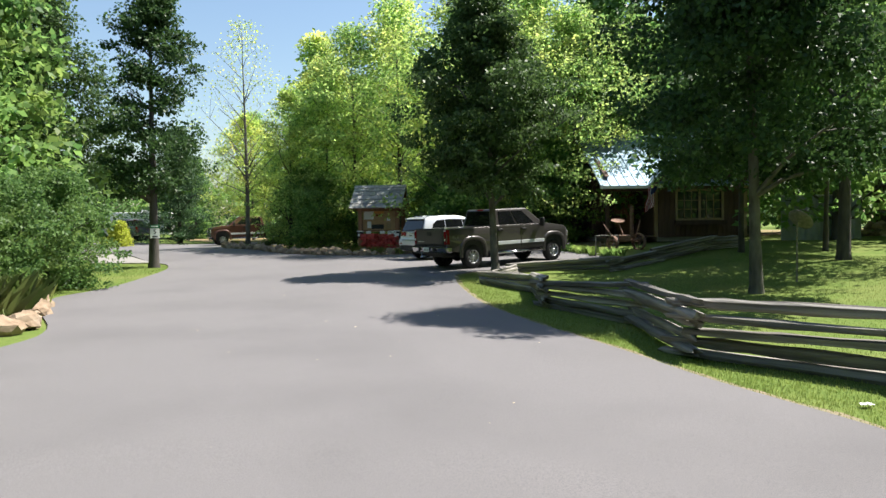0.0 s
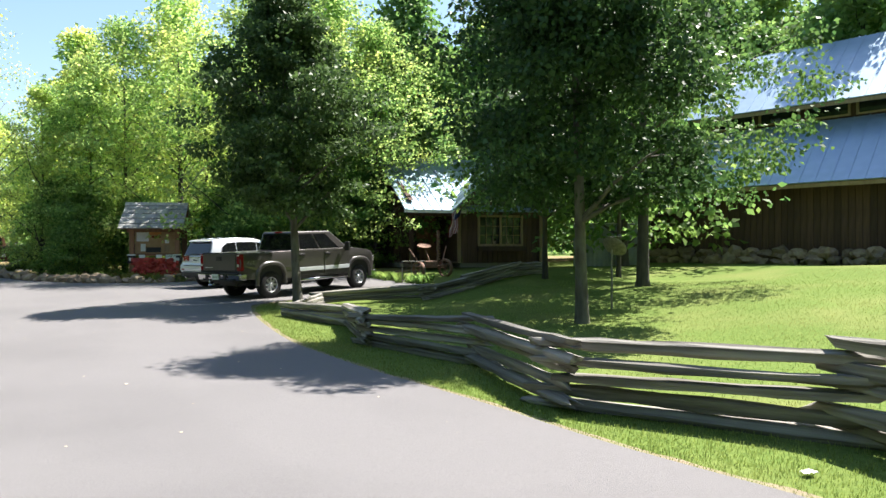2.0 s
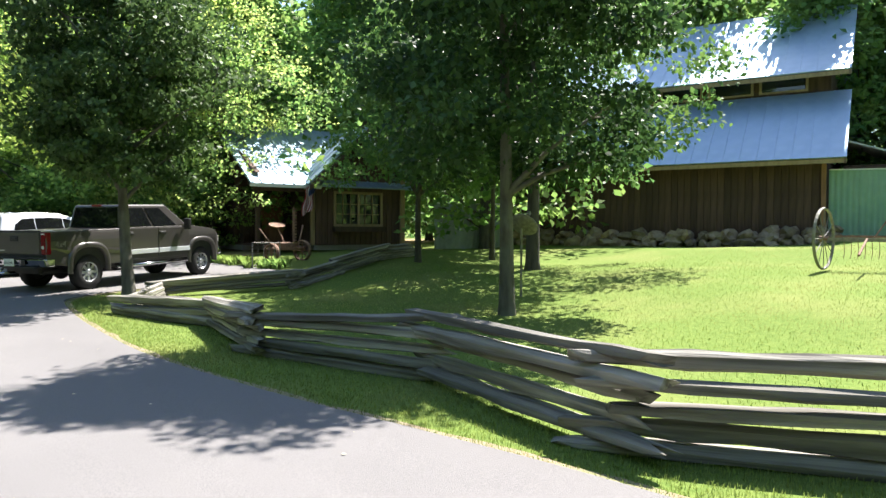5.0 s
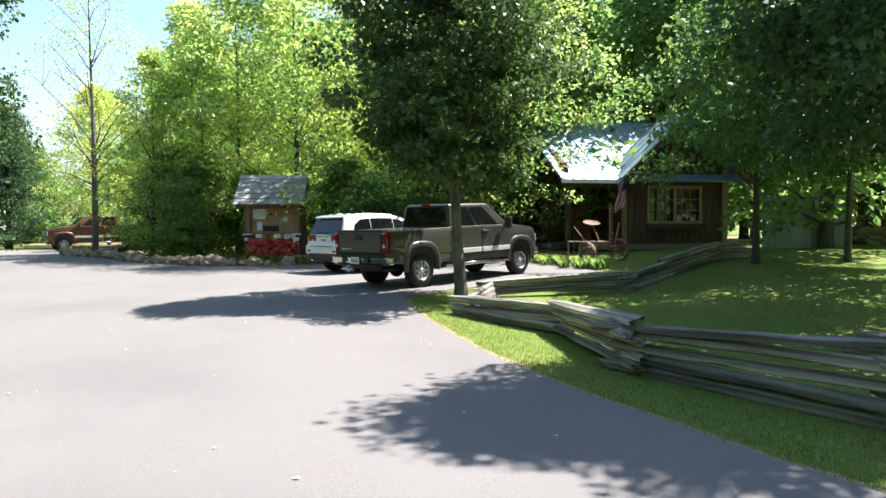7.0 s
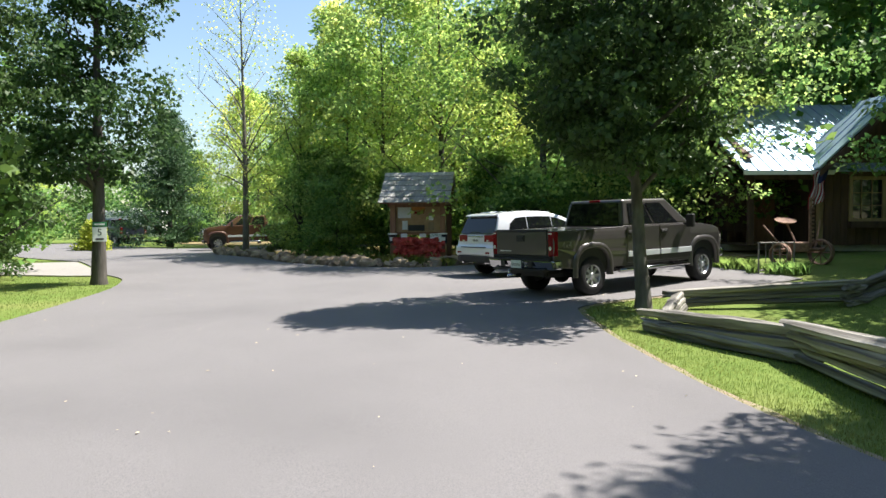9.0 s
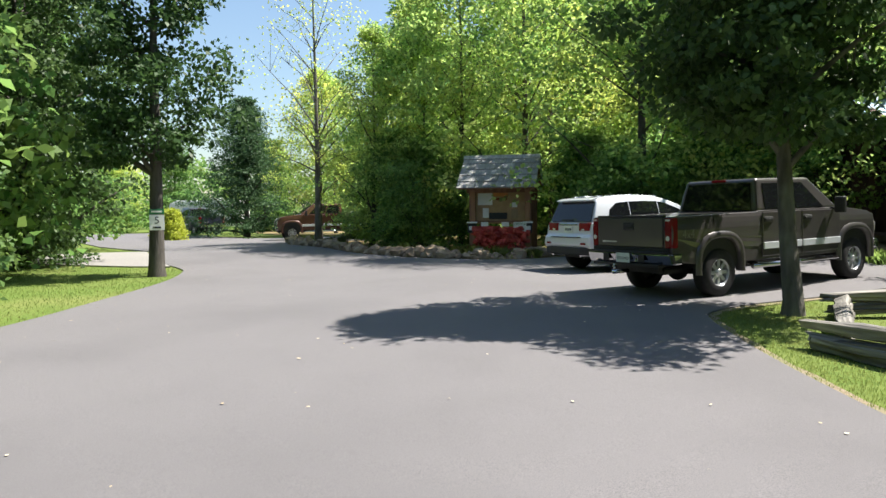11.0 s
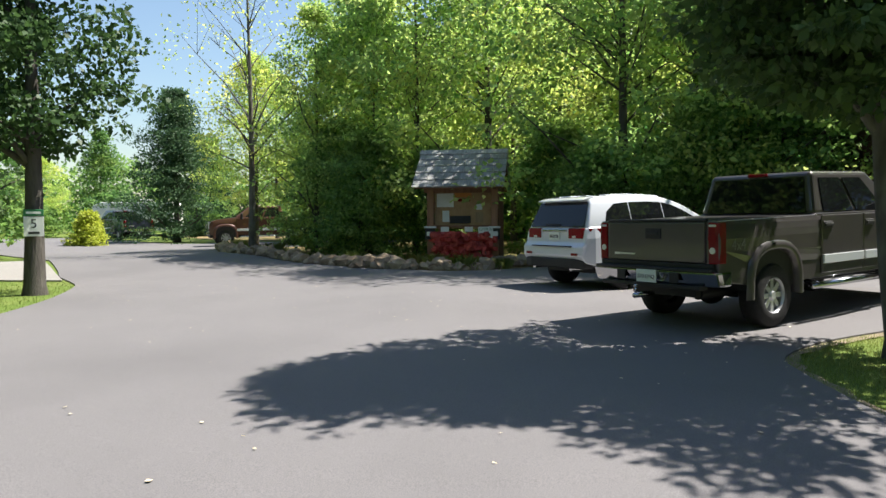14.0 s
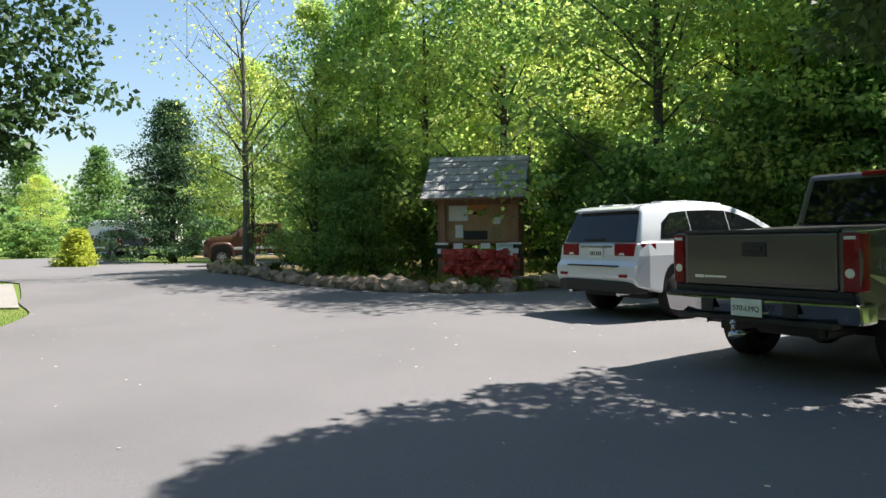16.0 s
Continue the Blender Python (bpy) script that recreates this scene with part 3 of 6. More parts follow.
plant(make_tree(24, 12.5, 0.35, 4.0, 380, 105, 0.16, 0.17, LEAF_DARK, BARK_DARK, "dense dark tree with drooping boughs", shape="oval", clump_size=0.75), -26.9, 12.3)
plant(make_tree(25, 1.75, 0.1, 0.95, 150, 60, 0.14, 0.05, LEAF_GOLD, BARK_DARK, "golden yellow pointed shrub by the road", "shrub", shape="ovate", clump_size=0.36), -41.6, 26.8)


def shrub(seed, x, y, h, r, mat, label, n=260, per=70, leaf=0.1):
    return plant(make_tree(seed, h, 0.1, r, n, per, leaf, 0.04, mat, BARK_DARK, label, "shrub", shape="round", clump_size=0.36, limbs=40), x, y)


shrub(31, -15.9, 5.4, 3.4, 2.4, LEAF_SHADE, "tangled green shrub at the road's edge")
shrub(32, -14.7, 3.0, 3.2, 2.2, LEAF_SHADE, "tangled light green shrub behind a stone bed")
dense = plant(make_tree(26, 4.3, 0.25, 1.9, 210, 60, 0.13, 0.07, LEAF_MID, BARK_DARK, "green bushy young tree leafy to the ground", shape="oval", clump_size=0.5, limb_r=0.28,
                        group="island trees"), -20.9, 23.9)
for x, y, k in ((-22.6, 25.2, 1.1), (-19.3, 26.0, .9), (-14.6, 26.2, 1.0), (-12.6, 24.4, .8), (-10.2, 24.9, 1.0), (-8.2, 26.4, 1.2)):
    replant(dense, x, y, rr.uniform(0, 360), k)
shrub(33, -30.2, 31.0, 1.5, 1.0, LEAF_DARK, "dark rounded shrub under the trees", 120, 60)
shrub(35, -20.3, 28.6, 1.7, 1.0, LEAF_DARK, "dark rounded bush under the trees", 130, 70)
under = shrub(34, -24.0, 36.5, 3.2, 2.2, LEAF_MID, "green undergrowth shrub in the woods", 150, 40, 0.2)
under["group"] = "undergrowth shrubs"
for x, y in ((-20, 35), (-16.8, 34.4), (-13.4, 33), (-10.2, 34.6), (-7.4, 33.8), (-4.4, 31.2), (-28, 37.5), (-32, 39), (-22, 38.4), (-18, 37), (-35.5, 40.5), (-2, 30.6), (-9.6, 29.6), (-12.8, 30.2),
             (-59, 40), (-64, 36), (-69, 34), (-55, 46), (-74, 39)):
    replant(under, x, y, rr.uniform(0, 360), rr.uniform(0.8, 1.3))


# ---- split rail fence ----
def rail_mesh(seed, length):
    rnd = random.Random(seed)
    bm = bmesh.new()
    w, h = rnd.uniform(0.06, 0.105), rnd.uniform(0.048, 0.074)
    shape = [(-w, -h * rnd.uniform(.3, .9)), (w * rnd.uniform(-.3, .5), -h), (w, -h * rnd.uniform(.1, .7)), (w * 0.92, h * rnd.uniform(.5, .95)), (w * rnd.uniform(-.6, .2), h), (-w * 0.95, h * rnd.uniform(.2, .7))]
    rings = []
    n = 9
    bow, sag, tw = rnd.uniform(-.05, .05), rnd.uniform(-.03, .02), rnd.uniform(-.3, .3)
    for i in range(n + 1):
        u = i / n
        k = rnd.uniform(0.84, 1.14) * (0.75 if i in (0, n) else 1.0)
        a = tw * u
        ring = []
        for px, pz in shape:
            qx, qz = px * k + rnd.uniform(-.009, .009), pz * k + rnd.uniform(-.009, .009)
            y2, z2 = qx * math.cos(a) - qz * math.sin(a), qx * math.sin(a) + qz * math.cos(a)
            ring.append(bm.verts.new(((u - 0.5) * length + (rnd.uniform(-.04, .04) if i in (0, n) else 0),
                                      y2 + bow * math.sin(math.pi * u), z2 + sag * math.sin(math.pi * u))))
        rings.append(ring)
    for a, b in zip(rings, rings[1:]):
        for j in range(6):
            bm.faces.new((a[j], a[(j + 1) % 6], b[(j + 1) % 6], b[j]))
    bm.faces.new(rings[0])
    bm.faces.new(rings[-1][::-1])
    return finish("rail", bm, RAIL)


RAILS = [rail_mesh(100 + i, 1.0) for i in range(16)]


def fence_run(corners, label, layers=5, seed=1, step=0.135):
    rnd = random.Random(seed)
    f = thing("split_rail_fence", Matrix.Translation((*corners[0][:2], gz(*corners[0][:2]))), label, "fence")
    inv = f.matrix_world.inverted()
    for s, (p, q) in enumerate(zip(corners, corners[1:])):
        d = Vector((q[0] - p[0], q[1] - p[1], 0))
        ln = d.length
        for i in range(layers):
            over = min(rnd.uniform(0.16, 0.5), 0.17 * ln)
            z = 0.055 + i * step + (0.5 * step if s % 2 else 0.0)
            za, zb = gz(*p[:2]) + z + rnd.uniform(-.02, .02), gz(*q[:2]) + z + rnd.uniform(-.02, .02)
            if i == 0:
                zb -= rnd.uniform(0, .04)
            top_a, top_b = p[2] if len(p) > 2 else None, q[2] if len(q) > 2 else None
            if top_a is not None:
                za = gz(*p[:2]) + 0.055 + (top_a - gz(*p[:2]) - 0.09) * (i + (0.45 if s % 2 else 0)) / (layers - 0.55)
            if top_b is not None:
                zb = gz(*q[:2]) + 0.055 + (top_b - gz(*q[:2]) - 0.09) * (i + (0.45 if s % 2 else 0)) / (layers - 0.55)
            za, zb = za + rnd.uniform(-.04, .035) * (i > 0), zb + rnd.uniform(-.04, .035) * (i > 0)
            ob = new("rail", RAILS[rnd.randrange(len(RAILS))])
            mid = Vector(((p[0] + q[0]) / 2, (p[1] + q[1]) / 2, (za + zb) / 2))
            off = d.cross(Vector((0, 0, 1))).normalized() * rnd.uniform(-.06, .06)
            tilt = math.atan2(zb - za, ln)
            m = Matrix.Translation(mid + off) @ Matrix.Rotation(math.atan2(d.y, d.x) + rnd.uniform(-.02, .02), 4, "Z") @ Matrix.Rotation(-tilt, 4, "Y")
            m = m @ Matrix.Rotation(rnd.choice((0, math.pi)) + rnd.uniform(-.15, .15), 4, "X") @ Matrix.Diagonal((ln + 2 * over, 1, rnd.uniform(.85, 1.15), 1))
            ob.parent = f
            ob.matrix_basis = inv @ m
    return f


fence_run([(-4.8, 11.1, .24), (-2.92, 9.85, .30), (-1.75, 7.3, .43), (.58, 5.52, .58), (1.95, 2.92, .60), (4.5, 1.55, .76), (6.1, -1.0, .76), (8.4, -2.8, .8), (9.8, -5.4, .8)],
          "weathered grey split-rail zigzag fence along the lawn", seed=3)
fence_run([(-4.75, 11.4, .26), (-5.0, 13.75, .32), (-2.35, 15.2, .50), (-1.45, 18.0, .68), (-.35, 20.8, .92), (.55, 22.0, .98)], "low weathered split-rail fence towards the cabin", layers=4, seed=8)


def far_woods():
    """The woods that close the view all round."""
    rng = np.random.default_rng(77)
    centres, spreads, verts, faces = [], [], [], []
    for i in range(150):
        a = 2 * math.pi * i / 150 + rng.uniform(-.02, .02)
        r = rng.uniform(72, 100)
        x, y, h = -12 + r * math.cos(a), 14 + r * math.sin(a), rng.uniform(9, 17)
        if 2.35 < a < 2.95:
            h *= 0.55
        w = rng.uniform(3.2, 5.2)
        tube(verts, faces, [(x, y, 0), (x, y, h * 0.8)], [0.25, 0.08], 6)
        for k in range(34):
            u, b = rng.uniform(0.04, 1), rng.uniform(0, 6.28)
            q = w * math.sqrt(max(0.05, 1 - (1.6 * u - 0.7) ** 2)) * rng.uniform(0.4, 1)
            centres.append((x + q * math.cos(b), y + q * math.sin(b), 0.3 + h * u))
            spreads.append((1.5, 1.5, 0.9))
    c = np.array(centres)
    me = leaf_mesh("far_woodland", c, np.array(spreads), np.full(len(c), 26), 0.62, LEAF_MID, rng)
    tagged(new("far_woodland", me), "distant green woods closing the view", "woods", kind="stuff")


far_woods()


# ---- flat lettering ----
def lettering(text, size, m, mat, parent, name="lettering"):
    cu = bpy.data.curves.new(name, "FONT")
    cu.body, cu.size, cu.align_x, cu.align_y, cu.extrude = text, size, "CENTER", "CENTER", 0.0015
    tmp = new(name, cu)
    me = bpy.data.meshes.new_from_object(tmp.evaluated_get(bpy.context.evaluated_depsgraph_get()))
    bpy.data.objects.remove(tmp)
    me.materials.clear()
    me.materials.append(mat)
    ob = new(name, me)
    ob.parent = parent
    ob.matrix_basis = m
    return ob


def slab(bm, corners, thick):
    """A thin plate on four corners, thickened along its normal."""
    c = [Vector(p) for p in corners]
    n = (c[1] - c[0]).cross(c[3] - c[0]).normalized()
    a = [bm.verts.new(p) for p in c]
    b = [bm.verts.new(p + n * thick) for p in c]
    bm.faces.new(a[::-1])
    bm.faces.new(b)
    for i in range(4):
        bm.faces.new((a[i], a[(i + 1) % 4], b[(i + 1) % 4], b[i]))


def ribbed(parent, corners, thick, pitch, rib=0.03, wide=0.04, name="roof_panel"):
    """Metal panels, each with one standing seam from the lower to the upper edge. Corners: lower left, lower right, upper right, upper left."""
    a, b, c, d = [Vector(p) for p in corners]
    n = (b - a).cross(d - a).normalized()
    k = max(1, int((b - a).length / pitch))
    t = (b - a) / k
    w = wide / t.length
    bm = bmesh.new()
    rings = []
    for lo in (a, d):
        rings.append([bm.verts.new(lo - a + t * u + n * v) for u, v in ((0, 0), (1, 0), (1, thick), (w, thick), (w, thick + rib), (0, thick + rib))])
    bm.faces.new(rings[0])
    bm.faces.new(rings[1][::-1])
    for i in range(6):
        bm.faces.new((rings[0][i], rings[0][(i + 1) % 6], rings[1][(i + 1) % 6], rings[1][i]))
    me = finish(name, bm, METAL_ROOF)
    for i in range(k):
        ob = new(name, me)
        ob.parent = parent
        ob.matrix_basis = Matrix.Translation(a + t * i)


# ---- cabin ----
def cabin():
    ang = math.degrees(math.atan2(0.515, 0.857))
    g = 0.66
    h = thing("cabin", pose(-5.0, 23.86, g, 0, 0, ang), "dark brown board cabin with a blue-grey metal roof and porch", "cabin")
    # local: x along the front, y inwards, z up
    bm = bmesh.new()
    box(bm, 1.2, 4.5, 0.1, 2.5, 6.2, 0.2)
    box(bm, 4.3, 4.3, 0.1, 3.95, 8.5, 0.2)
    part("foundation", bm, CONCRETE, h, "pale concrete foundation")
    bm = bmesh.new()
    x0, x1, wl, wr, wb, wt, top = 2.36, 6.22, 3.19, 5.17, 1.02, 2.2, 2.95
    for a, b, c, d in ((x0, wl, 0.2, top), (wr, x1, 0.2, top), (wl, wr, 0.2, wb), (wl, wr, wt, top)):
        box(bm, (a + b) / 2, 0.1, (c + d) / 2, b - a, 0.2, d - c)
    prism(bm, [(x0, top), (x1, top), ((x0 + x1) / 2, top + 1.75)], "y", 0.0, 0.2)
    box(bm, x1 - 0.1, 4.3, 1.6, 0.2, 8.2, 2.8)
    box(bm, x0 + 0.1, 4.3, 1.6, 0.2, 8.2, 2.8)
    box(bm, 1.2, 2.6, 1.55, 2.35, 0.2, 2.7)
    box(bm, 0.1, 4.6, 1.55, 0.2, 4.0, 2.7)
    box(bm, 3.1, 8.3, 1.55, 6.1, 0.2, 2.7)
    part("wall", bm, BOARD_BROWN, h)
    xs = list(np.arange(x0, x1 - 0.05, 0.24))
    for i, x in enumerate(xs):
        for lo, hi in (((0.2, wb), (wt, top)) if wl - 0.1 < x + 0.12 < wr + 0.1 else ((0.2, top),)):
            bm = bmesh.new()
            box(bm, 0, 0, 0, 0.225, 0.03, hi - lo)
            ob = part("board", bm, BOARD_BROWN, h)
            ob.matrix_basis = Matrix.Translation((x + 0.12, -0.015, (lo + hi) / 2))
    for i in range(10):
        bm = bmesh.new()
        box(bm, 0, 0, 0, 0.225, 0.03, 2.7)
        ob = part("board", bm, BOARD_BROWN, h)
        ob.matrix_basis = Matrix.Translation((0.12 + i * 0.235, 2.485, 1.55))
    win = new("window")
    win.parent = h
    bm = bmesh.new()
    for x in (wl - 0.05, (wl + wr) / 2, wr + 0.05):
        box(bm, x, -0.05, (wb + wt) / 2, 0.1, 0.06, wt - wb + 0.2)
    for z in (wb - 0.05, wt + 0.05):
        box(bm, (wl + wr) / 2, -0.05, z, wr - wl + 0.2, 0.07, 0.1)
    part("window_frame", bm, TRIM_WOOD, win, "tan wooden window frame")
    bm = bmesh.new()
    for a, b in ((wl, (wl + wr) / 2), ((wl + wr) / 2, wr)):
        for k in (1, 2):
            box(bm, a + (b - a) * k / 3, 0.02, (wb + wt) / 2, 0.025, 0.03, wt - wb)
        for k in (1, 2):
            box(bm, (a + b) / 2, 0.02, wb + (wt - wb) * k / 3, b - a, 0.03, 0.025)
    part("muntin", bm, TRIM_WOOD, win)
    for a, b in ((wl, (wl + wr) / 2), ((wl + wr) / 2, wr)):
        bm = bmesh.new()
        box(bm, (a + b) / 2, 0.05, (wb + wt) / 2, b - a, 0.012, wt - wb)
        part("pane", bm, WINDOW_GLASS, win)
    bm = bmesh.new()
    box(bm, (wl + wr) / 2, -0.16, wb - 0.2, wr - wl + 0.3, 0.22, 0.2)
    part("flower_box", bm, BOARD_BROWN, h)
    bm = bmesh.new()
    box(bm, x1 - 0.02, -0.07, 1.55, 0.2, 0.1, 2.7)
    part("corner_board", bm, TRIM_WOOD, h, "tan corner board")
    for x in (0.12, 2.3):
        bm = bmesh.new()
        box(bm, x, 0.15, 1.3, 0.16, 0.16, 2.2)
        part("porch_post", bm, TRIM_WOOD if x > 1 else BOARD_BROWN, h, bevel=0.01)
    bm = bmesh.new()
    box(bm, 1.2, 0.15, 2.32, 2.5, 0.14, 0.18)
    part("porch_beam", bm, BOARD_BROWN, h)
    bm = bmesh.new()
    box(bm, 1.2, 1.3, 0.22, 2.4, 2.4, 0.06)
    part("porch_floor", bm, BOARD_BROWN, h)
    bm = bmesh.new()
    box(bm, 1.55, 2.46, 1.2, 0.95, 0.05, 2.02)
    box(bm, 1.55, 2.43, 1.55, 0.6, 0.03, 0.8)
    door = part("door", bm, KIOSK_WOOD, h, "wooden porch door")
    bm = bmesh.new()
    box(bm, 1.93, 2.40, 1.15, 0.04, 0.06, 0.14)
    part("handle", bm, BLACK_PLASTIC, door)
    bm = bmesh.new()
    cyl(bm, (0.45, 2.0, 0.25), (0.45, 2.0, 0.95), 0.02)
    box(bm, 0.6, 2.1, 0.62, 0.9, 0.4, 0.05)
    box(bm, 0.6, 2.3, 0.9, 0.9, 0.05, 0.5)
    for x in (0.2, 1.0):
        box(bm, x, 2.1, 0.42, 0.06, 0.4, 0.38)
    part("porch_bench", bm, BOARD_BROWN, h)
    # roofs
    proof = new("porch_roof")
    proof.parent = h
    tagged(proof, "blue-grey standing-seam metal roof")
    ribbed(proof, [(-0.35, -0.45, 2.42), (x1 + 0.4, -0.45, 2.42), (x1 + 0.4, 4.4, 5.2), (-0.35, 4.4, 5.2)], 0.05, 0.4)
    ribbed(proof, [(x1 + 0.4, 9.0, 2.42), (-0.35, 9.0, 2.42), (-0.35, 4.4, 5.2), (x1 + 0.4, 4.4, 5.2)], 0.05, 0.4)
    xm, e = (x0 + x1) / 2, 0.55
    groof = new("gable_roof")
    groof.parent = h
    ribbed(groof, [(x1 + e, -0.7, top - 0.45), (x1 + e, 1.3, top - 0.45), (xm, 1.3, top + 1.85), (xm, -0.7, top + 1.85)], 0.05, 0.5)
    ribbed(groof, [(x0 - e, 1.3, top - 0.45), (x0 - e, -0.7, top - 0.45), (xm, -0.7, top + 1.85), (xm, 1.3, top + 1.85)], 0.05, 0.5)
    for sx in (x0 - e, x1 + e):
        bm = bmesh.new()
        a, b = Vector((sx, -0.74, top - 0.5)), Vector((xm, -0.74, top + 1.8))
        n = Vector((0, 0, -0.2))
        slab(bm, [a, b, b + n, a + n], 0.05)
        part("barge_board", bm, BOARD_BROWN, h)
    bm = bmesh.new()
    box(bm, 1.0, -0.47, 2.40, 2.75, 0.05, 0.13)
    part("fascia", bm, WHITE_PAINT, h, "pale fascia along the porch eave")
    bm = bmesh.new()
    prism(bm, [(0.0, 2.9), (8.4, 2.9), (4.4, 5.05)], "x", -0.02, 0.18)
    part("gable_wall", bm, BOARD_BROWN, h)
    return h


cabin()


# ---- barn ----
def barn():
    bx, by, ang, ln, g = 16.1, 23.1, -36.0, 13.2, 0.95
    ux, uy = -math.cos(radians(ang)), -math.sin(radians(ang))
    # local: x along the front from the far end to the near corner, y inwards, z up
    ox, oy = bx + ux * ln, by + uy * ln
    h = thing("barn", pose(ox, oy, g, 0, 0, ang), "dark brown board barn with tiered blue-grey metal roof", "barn")
    D = 11.0
    bm = bmesh.new()
    box(bm, ln / 2, D / 2, 1.7, ln - 0.05, D - 0.1, 3.0)
    box(bm, ln / 2, D / 2, 5.6, ln - 0.05, 6.6, 3.0)
    for x in (0.15, ln - 0.15):
        prism(bm, [(0.1, 3.15), (D - 0.1, 3.15), (D - 2.25, 6.0), (D - 2.25, 7.2), (D / 2, 10.1), (2.25, 7.2), (2.25, 6.0)], "x", x - 0.12, x + 0.12)
    part("wall", bm, BOARD_BROWN, h)
    rnd = random.Random(4)
    w = 0.26
    for i in range(int(ln / w)):
        bm = bmesh.new()
        box(bm, 0, 0, 0, w - 0.02, 0.035, 2.95)
        ob = part("board", bm, BOARD_BROWN, h)
        ob.matrix_basis = Matrix.Translation((i * w + w / 2, 0.03 + rnd.uniform(-.008, .008), 1.7 + rnd.uniform(-.03, .03)))
    bm = bmesh.new()
    box(bm, ln - 0.06, -0.02, 1.7, 0.16, 0.16, 3.0)
    part("corner_post", bm, KIOSK_WOOD, h, "lighter wooden corner post")
    E = 0.7
    for name, lo, zl, hi, zh in (("lower_roof", -0.75, 3.17, 2.1, 6.05), ("upper_roof", 1.35, 6.75, D / 2 + 0.04, 10.3)):
        roof = new(name)
        roof.parent = h
        tagged(roof, "blue-grey ribbed metal roof")
        ribbed(roof, [(-E, lo, zl), (ln + E, lo, zl), (ln + E, hi, zh), (-E, hi, zh)], 0.05, 0.6, 0.025)
        ribbed(roof, [(ln + E, D - lo, zl), (-E, D - lo, zl), (-E, D - hi, zh), (ln + E, D - hi, zh)], 0.05, 0.6, 0.025)
        bm = bmesh.new()
        box(bm, ln / 2, lo + 0.04, zl - 0.1, ln + 2 * E, 0.05, 0.16)
        part("fascia", bm, TRIM_WOOD, h)
        for x in (-E + 0.03, ln + E - 0.03):
            for y0, y1 in ((lo, hi), (D - lo, D - hi)):
                bm = bmesh.new()
                a, b, n = Vector((x, y0, zl - 0.02)), Vector((x, y1, zh - 0.02)), Vector((0, 0, -0.2))
                slab(bm, [a, b, b + n, a + n], 0.04)
                part("barge_board", bm, BOARD_BROWN, h)
    for i in range(6):
        win = new("window")
        win.parent = h
        x = 1.2 + i * 2.05
        bm = bmesh.new()
        box(bm, x, 2.18, 6.5, 1.6, 0.03, 0.5)
        part("pane", bm, WINDOW_GLASS, win)
        bm = bmesh.new()
        for z in (6.22, 6.78):
            box(bm, x, 2.15, z, 1.85, 0.06, 0.08)
        for k in (-0.87, 0.87):
            box(bm, x + k, 2.15, 6.5, 0.1, 0.06, 0.5)
        part("window_frame", bm, TRIM_WOOD, win)
    bm = bmesh.new()
    box(bm, ln + 1.7, 5.2, 1.6, 2.6, 4.0, 3.2)
    lean = part("lean_to", bm, BOARD_BROWN, h, "low shed against the barn's end")
    bm = bmesh.new()
    slab(bm, [(ln + 0.1, 3.0, 4.3), (ln + 0.1, 7.4, 4.3), (ln + 3.3, 7.4, 3.2), (ln + 3.3, 3.0, 3.2)], -0.06)
    part("shed_roof", bm, WHITE_PAINT, lean, "pale metal shed roof")
    # stone footing
    wall = thing("stone_footing", pose(ox, oy, 0, 0, 0, ang), "dry-laid boulder footing along the barn wall", "stone wall")
    meshes = [stone(300 + i, 0.36, 0.28, 0.25) for i in range(8)]
    m0 = wall.matrix_world
    for row in range(2):
        x = 0.0
        while x < ln + 0.4:
            s = rnd.uniform(0.7, 1.35)
            ob = new("boulder", meshes[rnd.randrange(8)])
            ob.parent = wall
            p = m0 @ Vector((x, -0.35 + 0.14 * row, 0))
            z = gz(p.x, p.y) + 0.1 + row * 0.3
            ob.matrix_basis = Matrix.Translation((x, -0.35 + 0.14 * row + rnd.uniform(-.06, .06), z)) @ pose(0, 0, 0, rnd.uniform(-15, 15), rnd.uniform(-15, 15), rnd.uniform(0, 360)) @ Matrix.Diagonal((s, s, s, 1))
            x += 0.55 * s
    return h


barn()


